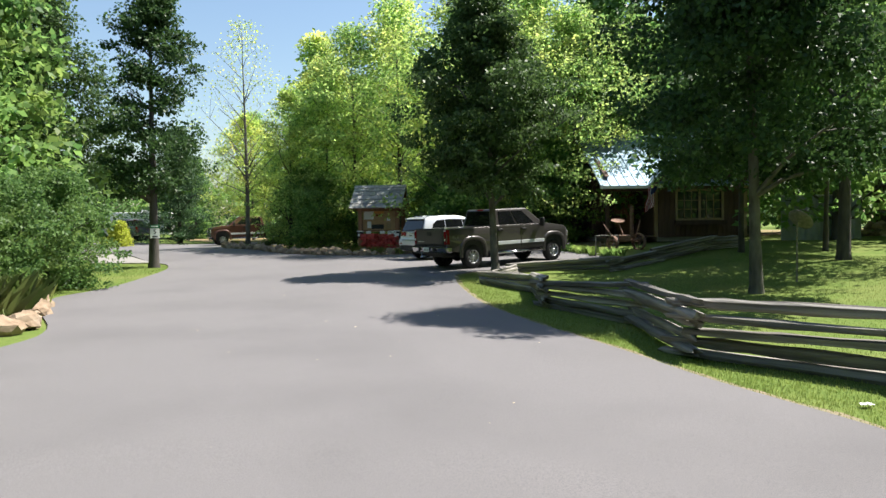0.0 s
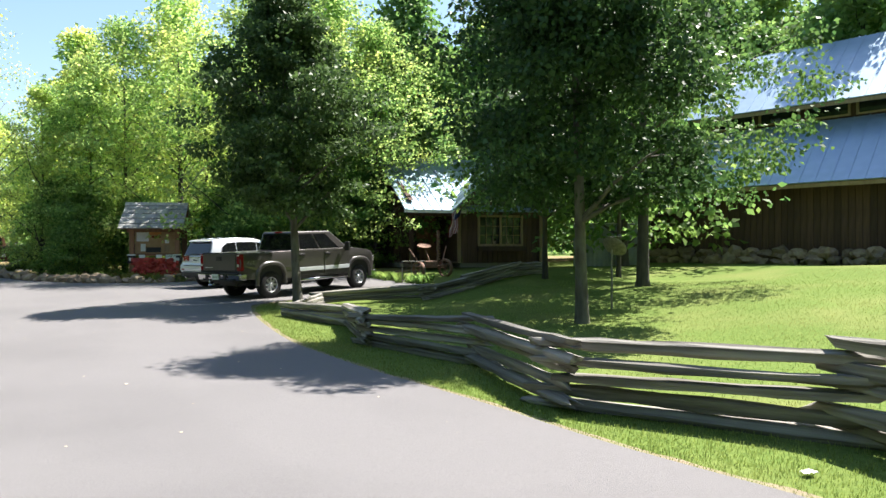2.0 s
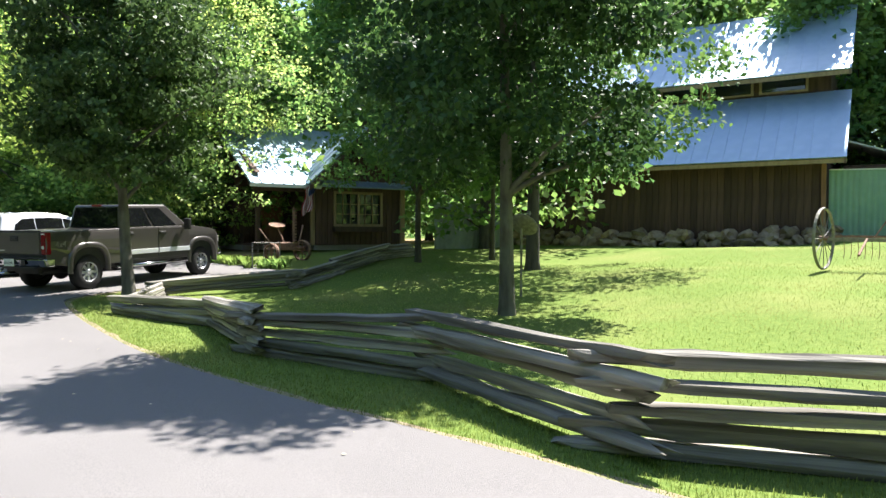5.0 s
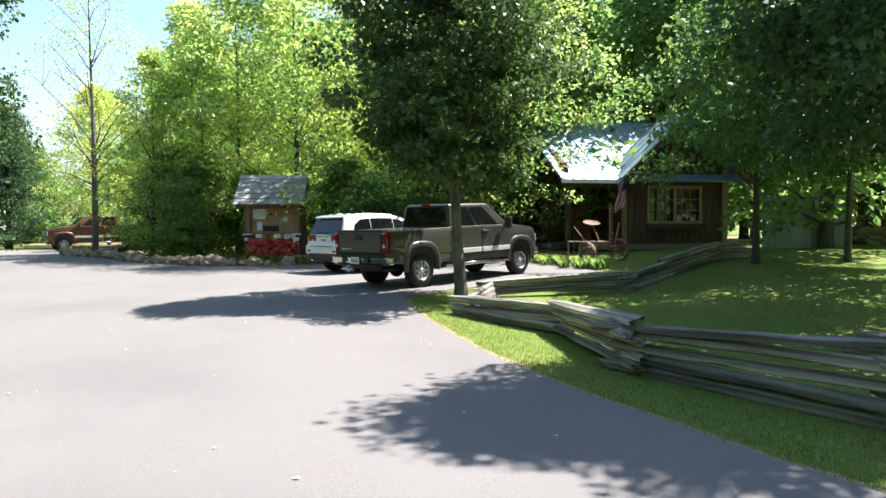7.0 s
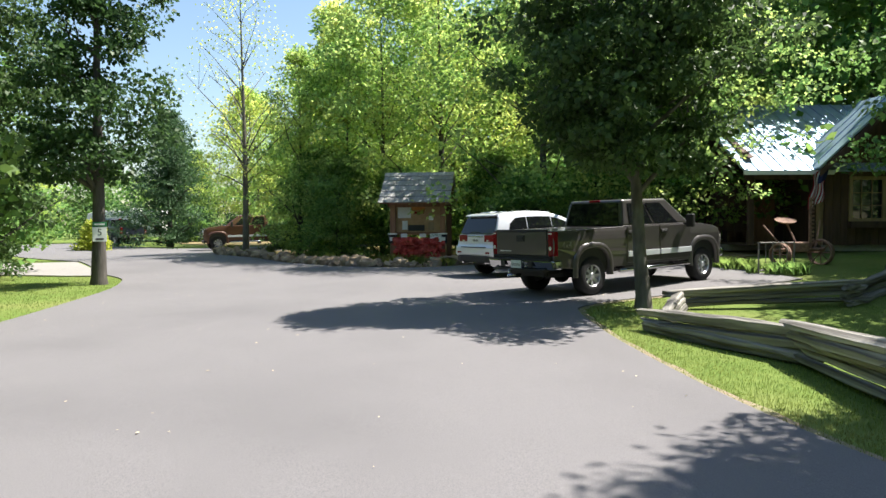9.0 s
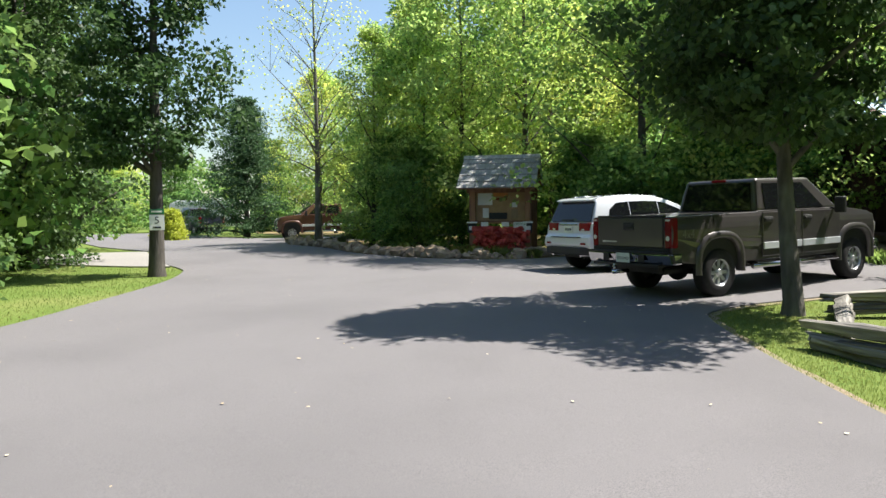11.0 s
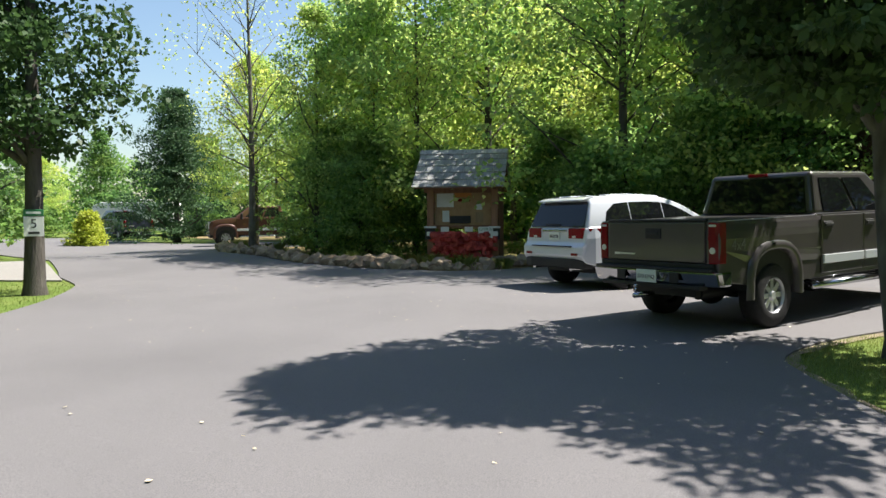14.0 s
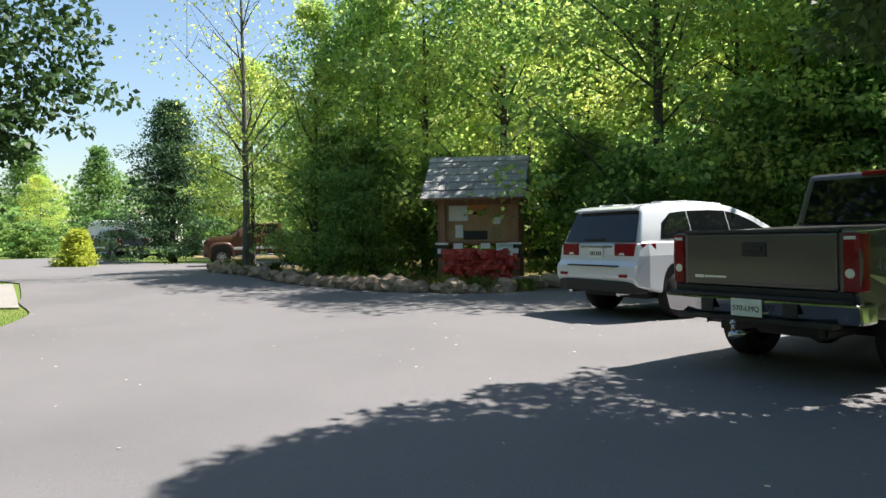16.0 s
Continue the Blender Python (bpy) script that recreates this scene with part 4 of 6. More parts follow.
def metal_fence(points, z0, height, mat, label, pitch=0.2):
    f = thing("metal_fence", Matrix.Translation((*points[0], 0)), label, "fence")
    ox, oy = points[0]
    for (ax, ay), (bx, by) in zip(points, points[1:]):
        d = Vector((bx - ax, by - ay, 0))
        k = int(d.length / 1.0)
        n = d.normalized().cross(Vector((0, 0, 1)))
        for i in range(k):
            p, q = Vector((ax - ox, ay - oy, 0)) + d * (i / k), Vector((ax - ox, ay - oy, 0)) + d * ((i + 0.995) / k)
            lo = z0
            bm = bmesh.new()
            ribs = 5
            prev = None
            for j in range(ribs * 4 + 1):
                u = j / (ribs * 4)
                w = 0.02 if j % 4 in (1, 2) else 0.0
                c = p.lerp(q, u) + n * w
                a, b = bm.verts.new((c.x, c.y, lo)), bm.verts.new((c.x, c.y, lo + height))
                a2, b2 = bm.verts.new((c.x - n.x * .015, c.y - n.y * .015, lo)), bm.verts.new((c.x - n.x * .015, c.y - n.y * .015, lo + height))
                if prev:
                    bm.faces.new((prev[0], a, b, prev[1]))
                    bm.faces.new((prev[2], prev[3], b2, a2))
                    bm.faces.new((prev[1], b, b2, prev[3]))
                prev = (a, b, a2, b2)
            part("panel", bm, mat, f)
        bm = bmesh.new()
        s, e = Vector((ax - ox, ay - oy, z0 + height)), Vector((bx - ox, by - oy, z0 + height))
        slab(bm, [s - n * .05, e - n * .05, e + n * .06, s + n * .06], 0.04)
        part("cap", bm, WHITE_PAINT, f, "pale cap along the top")
    return f


metal_fence([(16.35, 23.3), (21.0, 21.4), (28.0, 19.2)], 1.15, 2.65, GREEN_METAL, "green ribbed metal fence beside the barn")
metal_fence([(1.75, 28.2), (4.9, 29.3)], 0.6, 2.05, GREY_METAL, "grey-green ribbed metal fence behind the lawn trees")


# ---- firewood kiosk ----
def kiosk():
    a = math.degrees(math.atan2(0.38, 0.925))
    g = gz(-16.8, 22.6) - 0.04
    h = thing("kiosk", pose(-17.31, 21.8, g, 0, 0, a), "wooden notice kiosk with a grey shake roof", "kiosk")
    w = 2.55
    for x in (0.42, 2.3):
        for y in (0.42, 2.3):
            bm = bmesh.new()
            box(bm, x, y, 1.2, 0.2, 0.2, 2.4)
            part("post", bm, KIOSK_WOOD, h, bevel=0.012)
            if y < 1:
                bm = bmesh.new()
                box(bm, x, y - 0.11, 1.02, 0.3, 0.05, 0.32)
                part("sleeve", bm, BLACK_PLASTIC, h, "dark painted band")
                bm = bmesh.new()
                box(bm, x, y - 0.145, 1.02, 0.2, 0.012, 0.13)
                part("notice", bm, PAPER, h, "small white notice")
                bm = bmesh.new()
                box(bm, x, y - 0.12, 1.21, 0.34, 0.09, 0.05)
                part("ledge", bm, WHITE_PAINT, h)
    bm = bmesh.new()
    box(bm, 1.36, 0.62, 1.72, 1.7, 0.06, 1.12)
    part("back_board", bm, TAN_BOARD, h, "tan notice board")
    bm = bmesh.new()
    box(bm, 1.36, 0.48, 1.24, 1.7, 0.3, 0.06)
    part("shelf", bm, KIOSK_WOOD, h)
    bm = bmesh.new()
    for y in (0.42, 2.3):
        box(bm, w / 2, y, 2.3, 2.1, 0.12, 0.18)
    part("beam", bm, KIOSK_WOOD, h)
    bm = bmesh.new()
    for x in (0.42, 2.3):
        prism(bm, [(0.25, 2.3), (2.6, 2.3), (1.44, 3.2)], "x", x - 0.05, x + 0.05)
    part("gable", bm, KIOSK_WOOD, h)
    for nm, cx, cz, sx, sz, mt, lb in (("notice", 0.82, 2.0, 0.5, 0.4, PAPER, "large pale notice sheet"), ("notice", 0.84, 1.53, 0.2, 0.33, PAPER, "white sheet"),
                                       ("menu_board", 1.27, 1.43, 0.62, 0.22, INK, "black board"), ("header", 1.35, 2.17, 0.5, 0.16, LAMPLIT_BOARD, "header board with orange lamplight put into its colour"),
                                       ("emblem", 1.38, 2.0, 0.36, 0.08, RED_LENS, "red oval plaque"), ("notice", 1.3, 1.74, 0.2, 0.15, TAN_BOARD, ""),
                                       ("notice", 1.83, 1.8, 0.17, 0.17, PAPER, ""), ("notice", 1.83, 1.5, 0.22, 0.3, TRIM_WOOD, "yellowed poster")):
        bm = bmesh.new()
        box(bm, cx, 0.58, cz, sx, 0.02, sz)
        part(nm, bm, mt, h, lb)
    for cx in (0.85, 1.55):
        bm = bmesh.new()
        box(bm, cx, 0.32, 1.15, 0.24, 0.02, 0.14)
        part("notice", bm, PAPER, h, "small white notice")
    sign = new("office_sign")
    sign.parent = h
    bm = bmesh.new()
    box(bm, 2.05, 0.24, 1.06, 0.42, 0.02, 0.32)
    part("sign_board", bm, PAPER, sign, "white sign board")
    lettering("OFFICE", 0.115, Matrix.Translation((2.05, 0.227, 1.15)) @ pose(0, 0, 0, 90, 0, 0), GREEN_SIGN, sign)
    bm = bmesh.new()
    prism(bm, [(1.92, 0.96), (2.1, 0.96), (2.1, 0.92), (2.2, 1.0), (2.1, 1.08), (2.1, 1.04), (1.92, 1.04)], "y", 0.223, 0.229)
    part("arrow", bm, GREEN_SIGN, sign)
    # shakes
    rnd = random.Random(9)
    slope = math.atan2(1.1, 1.44)
    sl = math.hypot(1.44, 1.1)
    bm = bmesh.new()
    slab(bm, [(0.02, 0.0, 2.32), (w - 0.02, 0.0, 2.32), (w - 0.02, 1.44, 3.42), (0.02, 1.44, 3.42)], 0.03)
    slab(bm, [(w - 0.02, 2.88, 2.32), (0.02, 2.88, 2.32), (0.02, 1.44, 3.42), (w - 0.02, 1.44, 3.42)], 0.03)
    part("roof_deck", bm, KIOSK_WOOD, h)
    rows = 5
    shake_meshes = []
    for i in range(5):
        bm = bmesh.new()
        box(bm, 0, 0.22, 0.0, 1.0, 0.44, 0.042)
        for v in bm.verts:
            if v.co.y > 0.3:
                v.co.z -= 0.012
            elif v.co.x > 0:
                v.co.y += rnd.uniform(-.03, .03)
        shake_meshes.append(finish("shake", bm, SHAKE))
    for side in (0, 1):
        for r in range(rows):
            x = -0.06
            while x < w + 0.0:
                ww = min(rnd.uniform(0.2, 0.45), w + 0.06 - x)
                if ww < 0.08:
                    break
                u = r / rows * sl - 0.06
                ob = new("shake", shake_meshes[rnd.randrange(5)])
                ob.parent = h
                y, z = u * math.cos(slope), 2.32 + u * math.sin(slope) + 0.075 + rnd.uniform(0, .014)
                m = Matrix.Translation((x + ww / 2, y - 0.02, z)) @ Matrix.Rotation(slope - 0.05, 4, "X") @ Matrix.Diagonal((ww - 0.012, 1, 1, 1))
                if side:
                    m = Matrix.Translation((w / 2, 1.44, 0)) @ Matrix.Rotation(math.pi, 4, "Z") @ Matrix.Translation((-w / 2, -1.44, 0)) @ m
                ob.matrix_basis = m
                x += ww
    bm = bmesh.new()
    for s in (-1, 1):
        slab(bm, [(-0.08, 1.44, 3.55), (w + 0.06, 1.44, 3.55), (w + 0.06, 1.44 + s * 0.16, 3.43), (-0.08, 1.44 + s * 0.16, 3.43)], 0.025)
    part("ridge_board", bm, SHAKE, h)
    # firewood in red mesh bags
    st = thing("firewood_stack", pose(-17.31, 21.8, g, 0, 0, a), "pile of firewood bundled in red mesh bags", "firewood")
    logs = []
    for i in range(6):
        bm = bmesh.new()
        n = rnd.randrange(4, 6)
        sh = [(rnd.uniform(.8, 1.1) * 0.105 * math.cos(2 * math.pi * k / n + .4), rnd.uniform(.6, 1.1) * 0.085 * math.sin(2 * math.pi * k / n + .4)) for k in range(n)]
        prism(bm, sh, "y", -0.2, 0.2)
        for v in bm.verts:
            v.co += Vector((rnd.uniform(-.012, .012), rnd.uniform(-.03, .03), rnd.uniform(-.012, .012)))
        logs.append(finish("log", bm, RED_BAG))
    for r in range(8):
        k = 11 if r % 2 else 12
        for i in range(k):
            ob = new("log", logs[rnd.randrange(6)])
            ob.parent = st
            ob.matrix_basis = Matrix.Translation((0.56 + (i + (.5 if r % 2 else 0)) * 0.15 + rnd.uniform(-.02, .02), 0.32 + rnd.uniform(-.07, .07), 0.09 + r * 0.128)) @ pose(0, 0, 0, rnd.uniform(-16, 16), rnd.uniform(0, 360), rnd.uniform(-75, 75))
    for i in range(5):
        ob = new("log", logs[i])
        ob.parent = st
        ob.matrix_basis = Matrix.Translation((0.55 + 0.12 * i, 0.02 + 0.02 * i, 0.1 + (0.12 if i == 2 else 0))) @ pose(0, 0, 0, 0, rnd.uniform(0, 90), 60 + 15 * i)


kiosk()

# ---- border stones along the island ----
stone_meshes = [stone(500 + i, 0.26, 0.2, 0.17) for i in range(10)]
rs = random.Random(21)


def border(points, count, lo, hi, label, group, inner=0.22):
    seg = [(Vector((*p, 0)), Vector((*q, 0))) for p, q in zip(points, points[1:])]
    total = sum((q - p).length for p, q in seg)
    for i in range(count):
        d = (i + rs.uniform(.2, .8)) / count * total
        for p, q in seg:
            if d <= (q - p).length:
                break
            d -= (q - p).length
        t = (q - p).normalized()
        n = Vector((-t.y, t.x, 0))
        c = p + t * d - n * (inner + rs.uniform(-.1, .14))
        s = rs.uniform(lo, hi)
        ob = new("border_stone", stone_meshes[rs.randrange(10)])
        tagged(ob, label, "stone", group)
        ob.matrix_basis = Matrix.Translation((c.x, c.y, gz(c.x, c.y) + 0.1 * s)) @ pose(0, 0, 0, rs.uniform(-14, 14), rs.uniform(-14, 14), rs.uniform(0, 360)) @ Matrix.Diagonal((s, s, s * rs.uniform(.8, 1.2), 1))


border(ISLAND_EDGE, 120, 0.4, 1.45, "tan field stone edging the planting bed", "island border stones")
border([(-12.6, 3.3), (-10.9, 2.15), (-9.7, 1.4), (-8.9, .85), (-8.3, .1)], 22, 0.8, 1.3, "tan field stone edging a grass bed", "roadside border stones", 0.3)


# ---- vehicles ----
def squared(v, k=0.72):
    return math.copysign(abs(v) ** k, v)


def arch(cy, cz, r, n=12):
    """The wheel arch as seen from the side, from front to back."""
    return [(cy + r * squared(math.cos(math.pi * i / n)), cz + r * squared(math.sin(math.pi * i / n))) for i in range(n + 1)]


def wheel(parent, x, y, r, width, rim_mat, out, spokes=8):
    """Tyre, rim and hub; out is +1 or -1, the side that faces outwards."""
    w = new("wheel")
    w.parent = parent
    m = Matrix.Translation((x, y, r)) @ Matrix.Rotation(math.pi / 2 * out, 4, "Y")
    hw = width / 2
    bm = bmesh.new()
    lathe(bm, m, [(r * 0.56, -hw), (r * 0.62, -hw * 1.05), (r * 0.93, -hw), (r, -hw * 0.75), (r, hw * 0.75), (r * 0.93, hw), (r * 0.62, hw * 1.05), (r * 0.56, hw)], 36)
    part("tyre", bm, RUBBER, w, smooth=True)
    bm = bmesh.new()
    lathe(bm, m, [(r * 0.60, hw * 0.95), (r * 0.56, hw * 1.02), (r * 0.52, hw * 0.85), (r * 0.50, hw * 0.3), (r * 0.5, -hw * 0.6)], 32)
    for i in range(spokes):
        a = 2 * math.pi * i / spokes
        q = m @ Matrix.Rotation(a, 4, "Z")
        box(bm, r * 0.33, 0, hw * 0.55, r * 0.40, r * 0.16, 0.05, q)
    lathe(bm, m, [(0.001, hw * 0.95), (r * 0.12, hw * 0.95), (r * 0.16, hw * 0.8), (r * 0.22, hw * 0.65), (r * 0.22, hw * 0.4)], 20)
    part("rim", bm, rim_mat, w, smooth=False)
    bm = bmesh.new()
    lathe(bm, m, [(0.001, -hw * 0.2), (r * 0.5, -hw * 0.2)], 24)
    part("brake_disc", bm, BLACK_PLASTIC, w)
    return w


def quad_at(c, u0, v0, u1, v1, lift=0.0):
    """A sub-rectangle of a four-cornered face (lower left, lower right, upper right, upper left), lifted along its normal."""
    a, b, d, e = [Vector(p) for p in c]
    n = (b - a).cross(e - a).normalized() * lift

    def at(u, v):
        return a.lerp(b, u).lerp(e.lerp(d, u), v) + n
    return [at(u0, v0), at(u1, v0), at(u1, v1), at(u0, v1)]


def loft_box(bm, lower, upper):
    a = [bm.verts.new(p) for p in lower]
    b = [bm.verts.new(p) for p in upper]
    bm.faces.new(a)
    bm.faces.new(b[::-1])
    for i in range(4):
        bm.faces.new((a[i], a[(i + 1) % 4], b[(i + 1) % 4], b[i]))


def pickup(m, paint, label, plate=None):
    t = thing("pickup_truck", m @ Matrix.Diagonal((0.985, 1, 1, 1)), label, "pickup truck")
    W = 0.95
    out = [(-1.13, 0.66), (-1.15, 0.84), (-1.15, 1.38), (0.98, 1.40), (1.02, 1.42), (3.42, 1.42), (3.6, 1.41), (4.3, 1.33), (4.58, 1.24), (4.67, 1.06), (4.69, 0.68), (4.62, 0.58), (4.44, 0.55)]
    out += arch(3.89, 0.5, 0.52)[1:-1] + [(3.34, 0.55), (0.56, 0.55)] + arch(0.0, 0.5, 0.52)[1:-1] + [(-0.55, 0.58)]
    bm = bmesh.new()
    prism(bm, out, "x", -W, W)
    for co, no in (((0, 4.5, 0), (0, 1, 0)), ((0, 4.3, 0), (0, 1, 0)), ((0, 0, 1.25), (0, 0, 1)), ((0, 0, 1.33), (0, 0, 1)), ((0, 0, 1.16), (0, 0, 1)), ((0, 0, 1.04), (0, 0, 1))):
        bmesh.ops.bisect_plane(bm, geom=bm.verts[:] + bm.edges[:] + bm.faces[:], plane_co=co, plane_no=no)
    for v in bm.verts:
        z = v.co.z
        v.co.x *= 0.955 if z > 1.34 else 0.975 if z > 1.26 else 0.99 if z > 1.2 else 1.0 if z > 0.9 else 0.985
        if v.co.y > 4.501:
            v.co.x *= 0.93
    part("body", bm, paint, t, bevel=0.045, segments=3)
    lo = [(-0.90, 1.00, 1.40), (0.90, 1.00, 1.40), (0.90, 3.45, 1.40), (-0.90, 3.45, 1.40)]
    hi = [(-0.78, 1.12, 1.99), (0.78, 1.12, 1.99), (0.76, 2.66, 2.0), (-0.76, 2.66, 2.0)]
    bm = bmesh.new()
    loft_box(bm, lo, hi)
    part("cab", bm, paint, t, bevel=0.06, segments=3)
    faces = {"rear_window": [lo[0], lo[1], hi[1], hi[0]], "side": [lo[1], lo[2], hi[2], hi[1]], "side_left": [lo[3], lo[0], hi[0], hi[3]], "windscreen": [lo[2], lo[3], hi[3], hi[2]]}
    bm = bmesh.new()
    slab(bm, quad_at(faces["rear_window"], 0.065, 0.05, 0.935, 0.87, 0.004), 0.008)
    part("rear_window", bm, CAR_GLASS, t, "tinted rear window")
    bm = bmesh.new()
    slab(bm, quad_at(faces["windscreen"], 0.06, 0.08, 0.94, 0.92, 0.004), 0.008)
    part("windscreen", bm, CAR_GLASS, t)
    for f, cuts in (("side", ((0.09, 0.42), (0.46, 0.80))), ("side_left", ((0.20, 0.54), (0.58, 0.91)))):
        for a, b in cuts:
            bm = bmesh.new()
            q = quad_at(faces[f], a, 0.06, b, 0.84, 0.004)
            if f == "side" and a > 0.4:
                q[2] = quad_at(faces[f], a, 0.06, b - 0.03, 0.84, 0.004)[2]
            slab(bm, q, 0.008)
            part("side_window", bm, CAR_GLASS, t)
    for s in (1, -1):
        for y0, y1 in ((1.08, 2.17), (2.20, 3.36)):
            bm = bmesh.new()
            box(bm, s * 0.948, (y0 + y1) / 2, 1.0, 0.03, y1 - y0, 0.78)
            d = part("door", bm, paint, t, bevel=0.012)
            bm = bmesh.new()
            box(bm, s * 0.975, y0 + 0.14, 1.26, 0.035, 0.2, 0.045)
            box(bm, s * 0.966, y0 + 0.14, 1.26, 0.02, 0.24, 0.09)
            part("handle", bm, BLACK_PLASTIC, d, bevel=0.008)
            bm = bmesh.new()
            box(bm, s * 0.972, (y0 + y1) / 2, 0.80, 0.03, y1 - y0 - 0.02, 0.12)
            part("moulding", bm, SILVER, d, "bright side moulding", bevel=0.008)
        for cy in (0.0, 3.89):
            bm = bmesh.new()
            k = 14
            prev = None
            for i in range(k + 1):
                a = math.pi * i / k
                ring = []
                for rr2, xx in ((0.485, 0.86), (0.495, 0.972), (0.52, 0.992), (0.58, 0.985), (0.615, 0.94)):
                    ring.append(bm.verts.new((s * xx, cy + rr2 * squared(math.cos(a)), 0.5 + rr2 * squared(math.sin(a)) - (0.1 if i in (0, k) else 0))))
                if prev:
                    for j in range(4):
                        bm.faces.new((prev[j], prev[j + 1], ring[j + 1], ring[j]))
                prev = ring
            part("wheel_flare", bm, paint, t, smooth=True)
            wheel(t, s * 0.80, cy, 0.405, 0.26, ALLOY, s)
        bm = bmesh.new()
        cyl(bm, (s * 1.0, 0.75, 0.47), (s * 1.0, 3.2, 0.47), 0.045)
        cyl(bm, (s * 0.7, 1.0, 0.52), (s * 1.0, 1.0, 0.47), 0.03)
        cyl(bm, (s * 0.7, 2.9, 0.52), (s * 1.0, 2.9, 0.47), 0.03)
        part("side_step", bm, CHROME, t, "chrome tubular side step", smooth=True)
        bm = bmesh.new()
        box(bm, s * 1.12, 3.12, 1.47, 0.2, 0.1, 0.3)
        box(bm, s * 0.98, 3.15, 1.40, 0.16, 0.05, 0.06)
        part("wing_mirror", bm, BLACK_PLASTIC, t, bevel=0.03)
        tl = new("tail_light")
        tl.parent = t
        bm = bmesh.new()
        prism(bm, [(0.80, -1.165), (0.90, -1.168), (0.948, -1.14), (0.966, -1.04), (0.90, -1.03), (0.80, -1.1)], "z", 0.87, 1.36)
        for v in bm.verts:
            v.co.x *= s
        part("lens", bm, RED_LENS, tl, "red tail lamp lens", bevel=0.015)
        bm = bmesh.new()
        cyl(bm, (s * 0.862, -1.17, 1.03), (s * 0.862, -1.155, 1.03), 0.04, n=16)
        part("reverse_lens", bm, CLEAR_LENS, tl, "clear reversing lens")
        bm = bmesh.new()
        box(bm, s * 0.862, -1.165, 1.325, 0.1, 0.012, 0.03)
        part("upper_lens", bm, CLEAR_LENS, tl, bevel=0.008)
        bm = bmesh.new()
        cyl(bm, (s * 0.862, -1.172, 1.18), (s * 0.862, -1.15, 1.18), 0.058, n=18)
        part("brake_lens", bm, RED_LENS, tl, smooth=False)
        bm = bmesh.new()
        box(bm, s * 0.7, 4.67, 1.0, 0.36, 0.06, 0.2)
        part("headlight", bm, CLEAR_LENS, t, bevel=0.02)
    bm = bmesh.new()
    box(bm, 0, -1.155, 1.12, 1.53, 0.05, 0.5)
    gate = part("tailgate", bm, paint, t, bevel=0.02)
    bm = bmesh.new()
    box(bm, 0, -1.183, 1.225, 0.25, 0.02, 0.13)
    box(bm, 0, -1.195, 1.23, 0.18, 0.02, 0.05)
    part("handle", bm, BLACK_PLASTIC, gate, "black tailgate latch", bevel=0.02)
    bm = bmesh.new()
    box(bm, -0.60, -1.183, 0.96, 0.1, 0.008, 0.03)
    box(bm, -0.42, -1.183, 0.96, 0.24, 0.006, 0.02)
    part("badge", bm, CLEAR_LENS, gate)
    bm = bmesh.new()
    box(bm, 0, -1.185, 0.90, 1.5, 0.02, 0.02)
    part("lower_lip", bm, paint, gate)
    bm = bmesh.new()
    box(bm, 0, -1.15, 1.39, 1.56, 0.06, 0.03)
    part("cap", bm, BLACK_PLASTIC, gate, bevel=0.01)
    bm = bmesh.new()
    prism(bm, [(-0.99, -1.17), (-0.97, -1.26), (-0.6, -1.31), (0.6, -1.31), (0.97, -1.26), (0.99, -1.17), (0.98, -0.95), (0.93, -0.95), (0.93, -1.12), (-0.93, -1.12), (-0.93, -0.95), (-0.98, -0.95)], "z", 0.60, 0.78)
    for v in bm.verts:
        if v.co.z < 0.61 and v.co.y < -1.13:
            v.co.y += 0.06
    bump = part("rear_bumper", bm, CHROME, t, "chrome rear bumper", bevel=0.025)
    bm = bmesh.new()
    box(bm, 0, -1.215, 0.795, 1.80, 0.17, 0.035)
    box(bm, 0, -1.16, 0.83, 1.78, 0.06, 0.08)
    box(bm, 0, -1.22, 0.585, 1.55, 0.16, 0.05)
    for x in (-0.42, 0.42):
        box(bm, x, -1.315, 0.70, 0.14, 0.02, 0.13)
    part("step_pad", bm, BLACK_PLASTIC, bump, bevel=0.01)
    if plate:
        bm = bmesh.new()
        box(bm, 0.0, -1.322, 0.70, 0.31, 0.012, 0.16)
        pl = part("licence_plate", bm, PLATE, bump, "pale green licence plate")
        lettering(plate, 0.07, Matrix.Translation((0.0, -1.330, 0.69)) @ pose(0, 0, 0, 90, 0, 0), INK, pl)
        for s in (1, -1):
            lettering("4x4", 0.19, Matrix.Translation((s * 0.954, -0.78, 1.08)) @ pose(0, 0, 0, 90, 0, 90 * s), DECAL, t)
    bm = bmesh.new()
    cyl(bm, (0.0, -1.2, 0.47), (0.0, -1.55, 0.47), 0.035, n=8)
    cyl(bm, (0.0, -1.52, 0.5), (0.0, -1.52, 0.57), 0.018, n=8)
    bmesh.ops.create_uvsphere(bm, u_segments=12, v_segments=8, radius=0.027, matrix=Matrix.Translation((0, -1.52, 0.585)))
    part("tow_hitch", bm, CHROME, t, smooth=True)
    bm = bmesh.new()
    box(bm, 0, 1.8, 0.5, 1.0, 5.6, 0.14)
    cyl(bm, (-0.75, 0, 0.405), (0.75, 0, 0.405), 0.07)
    cyl(bm, (-0.75, 3.89, 0.405), (0.75, 3.89, 0.405), 0.06)
    bmesh.ops.create_uvsphere(bm, u_segments=12, v_segments=8, radius=0.19, matrix=Matrix.Translation((0, 0, 0.4)))
    cyl(bm, (0.45, -0.9, 0.47), (0.45, 1.5, 0.47), 0.08)
    part("chassis", bm, BLACK_PLASTIC, t)
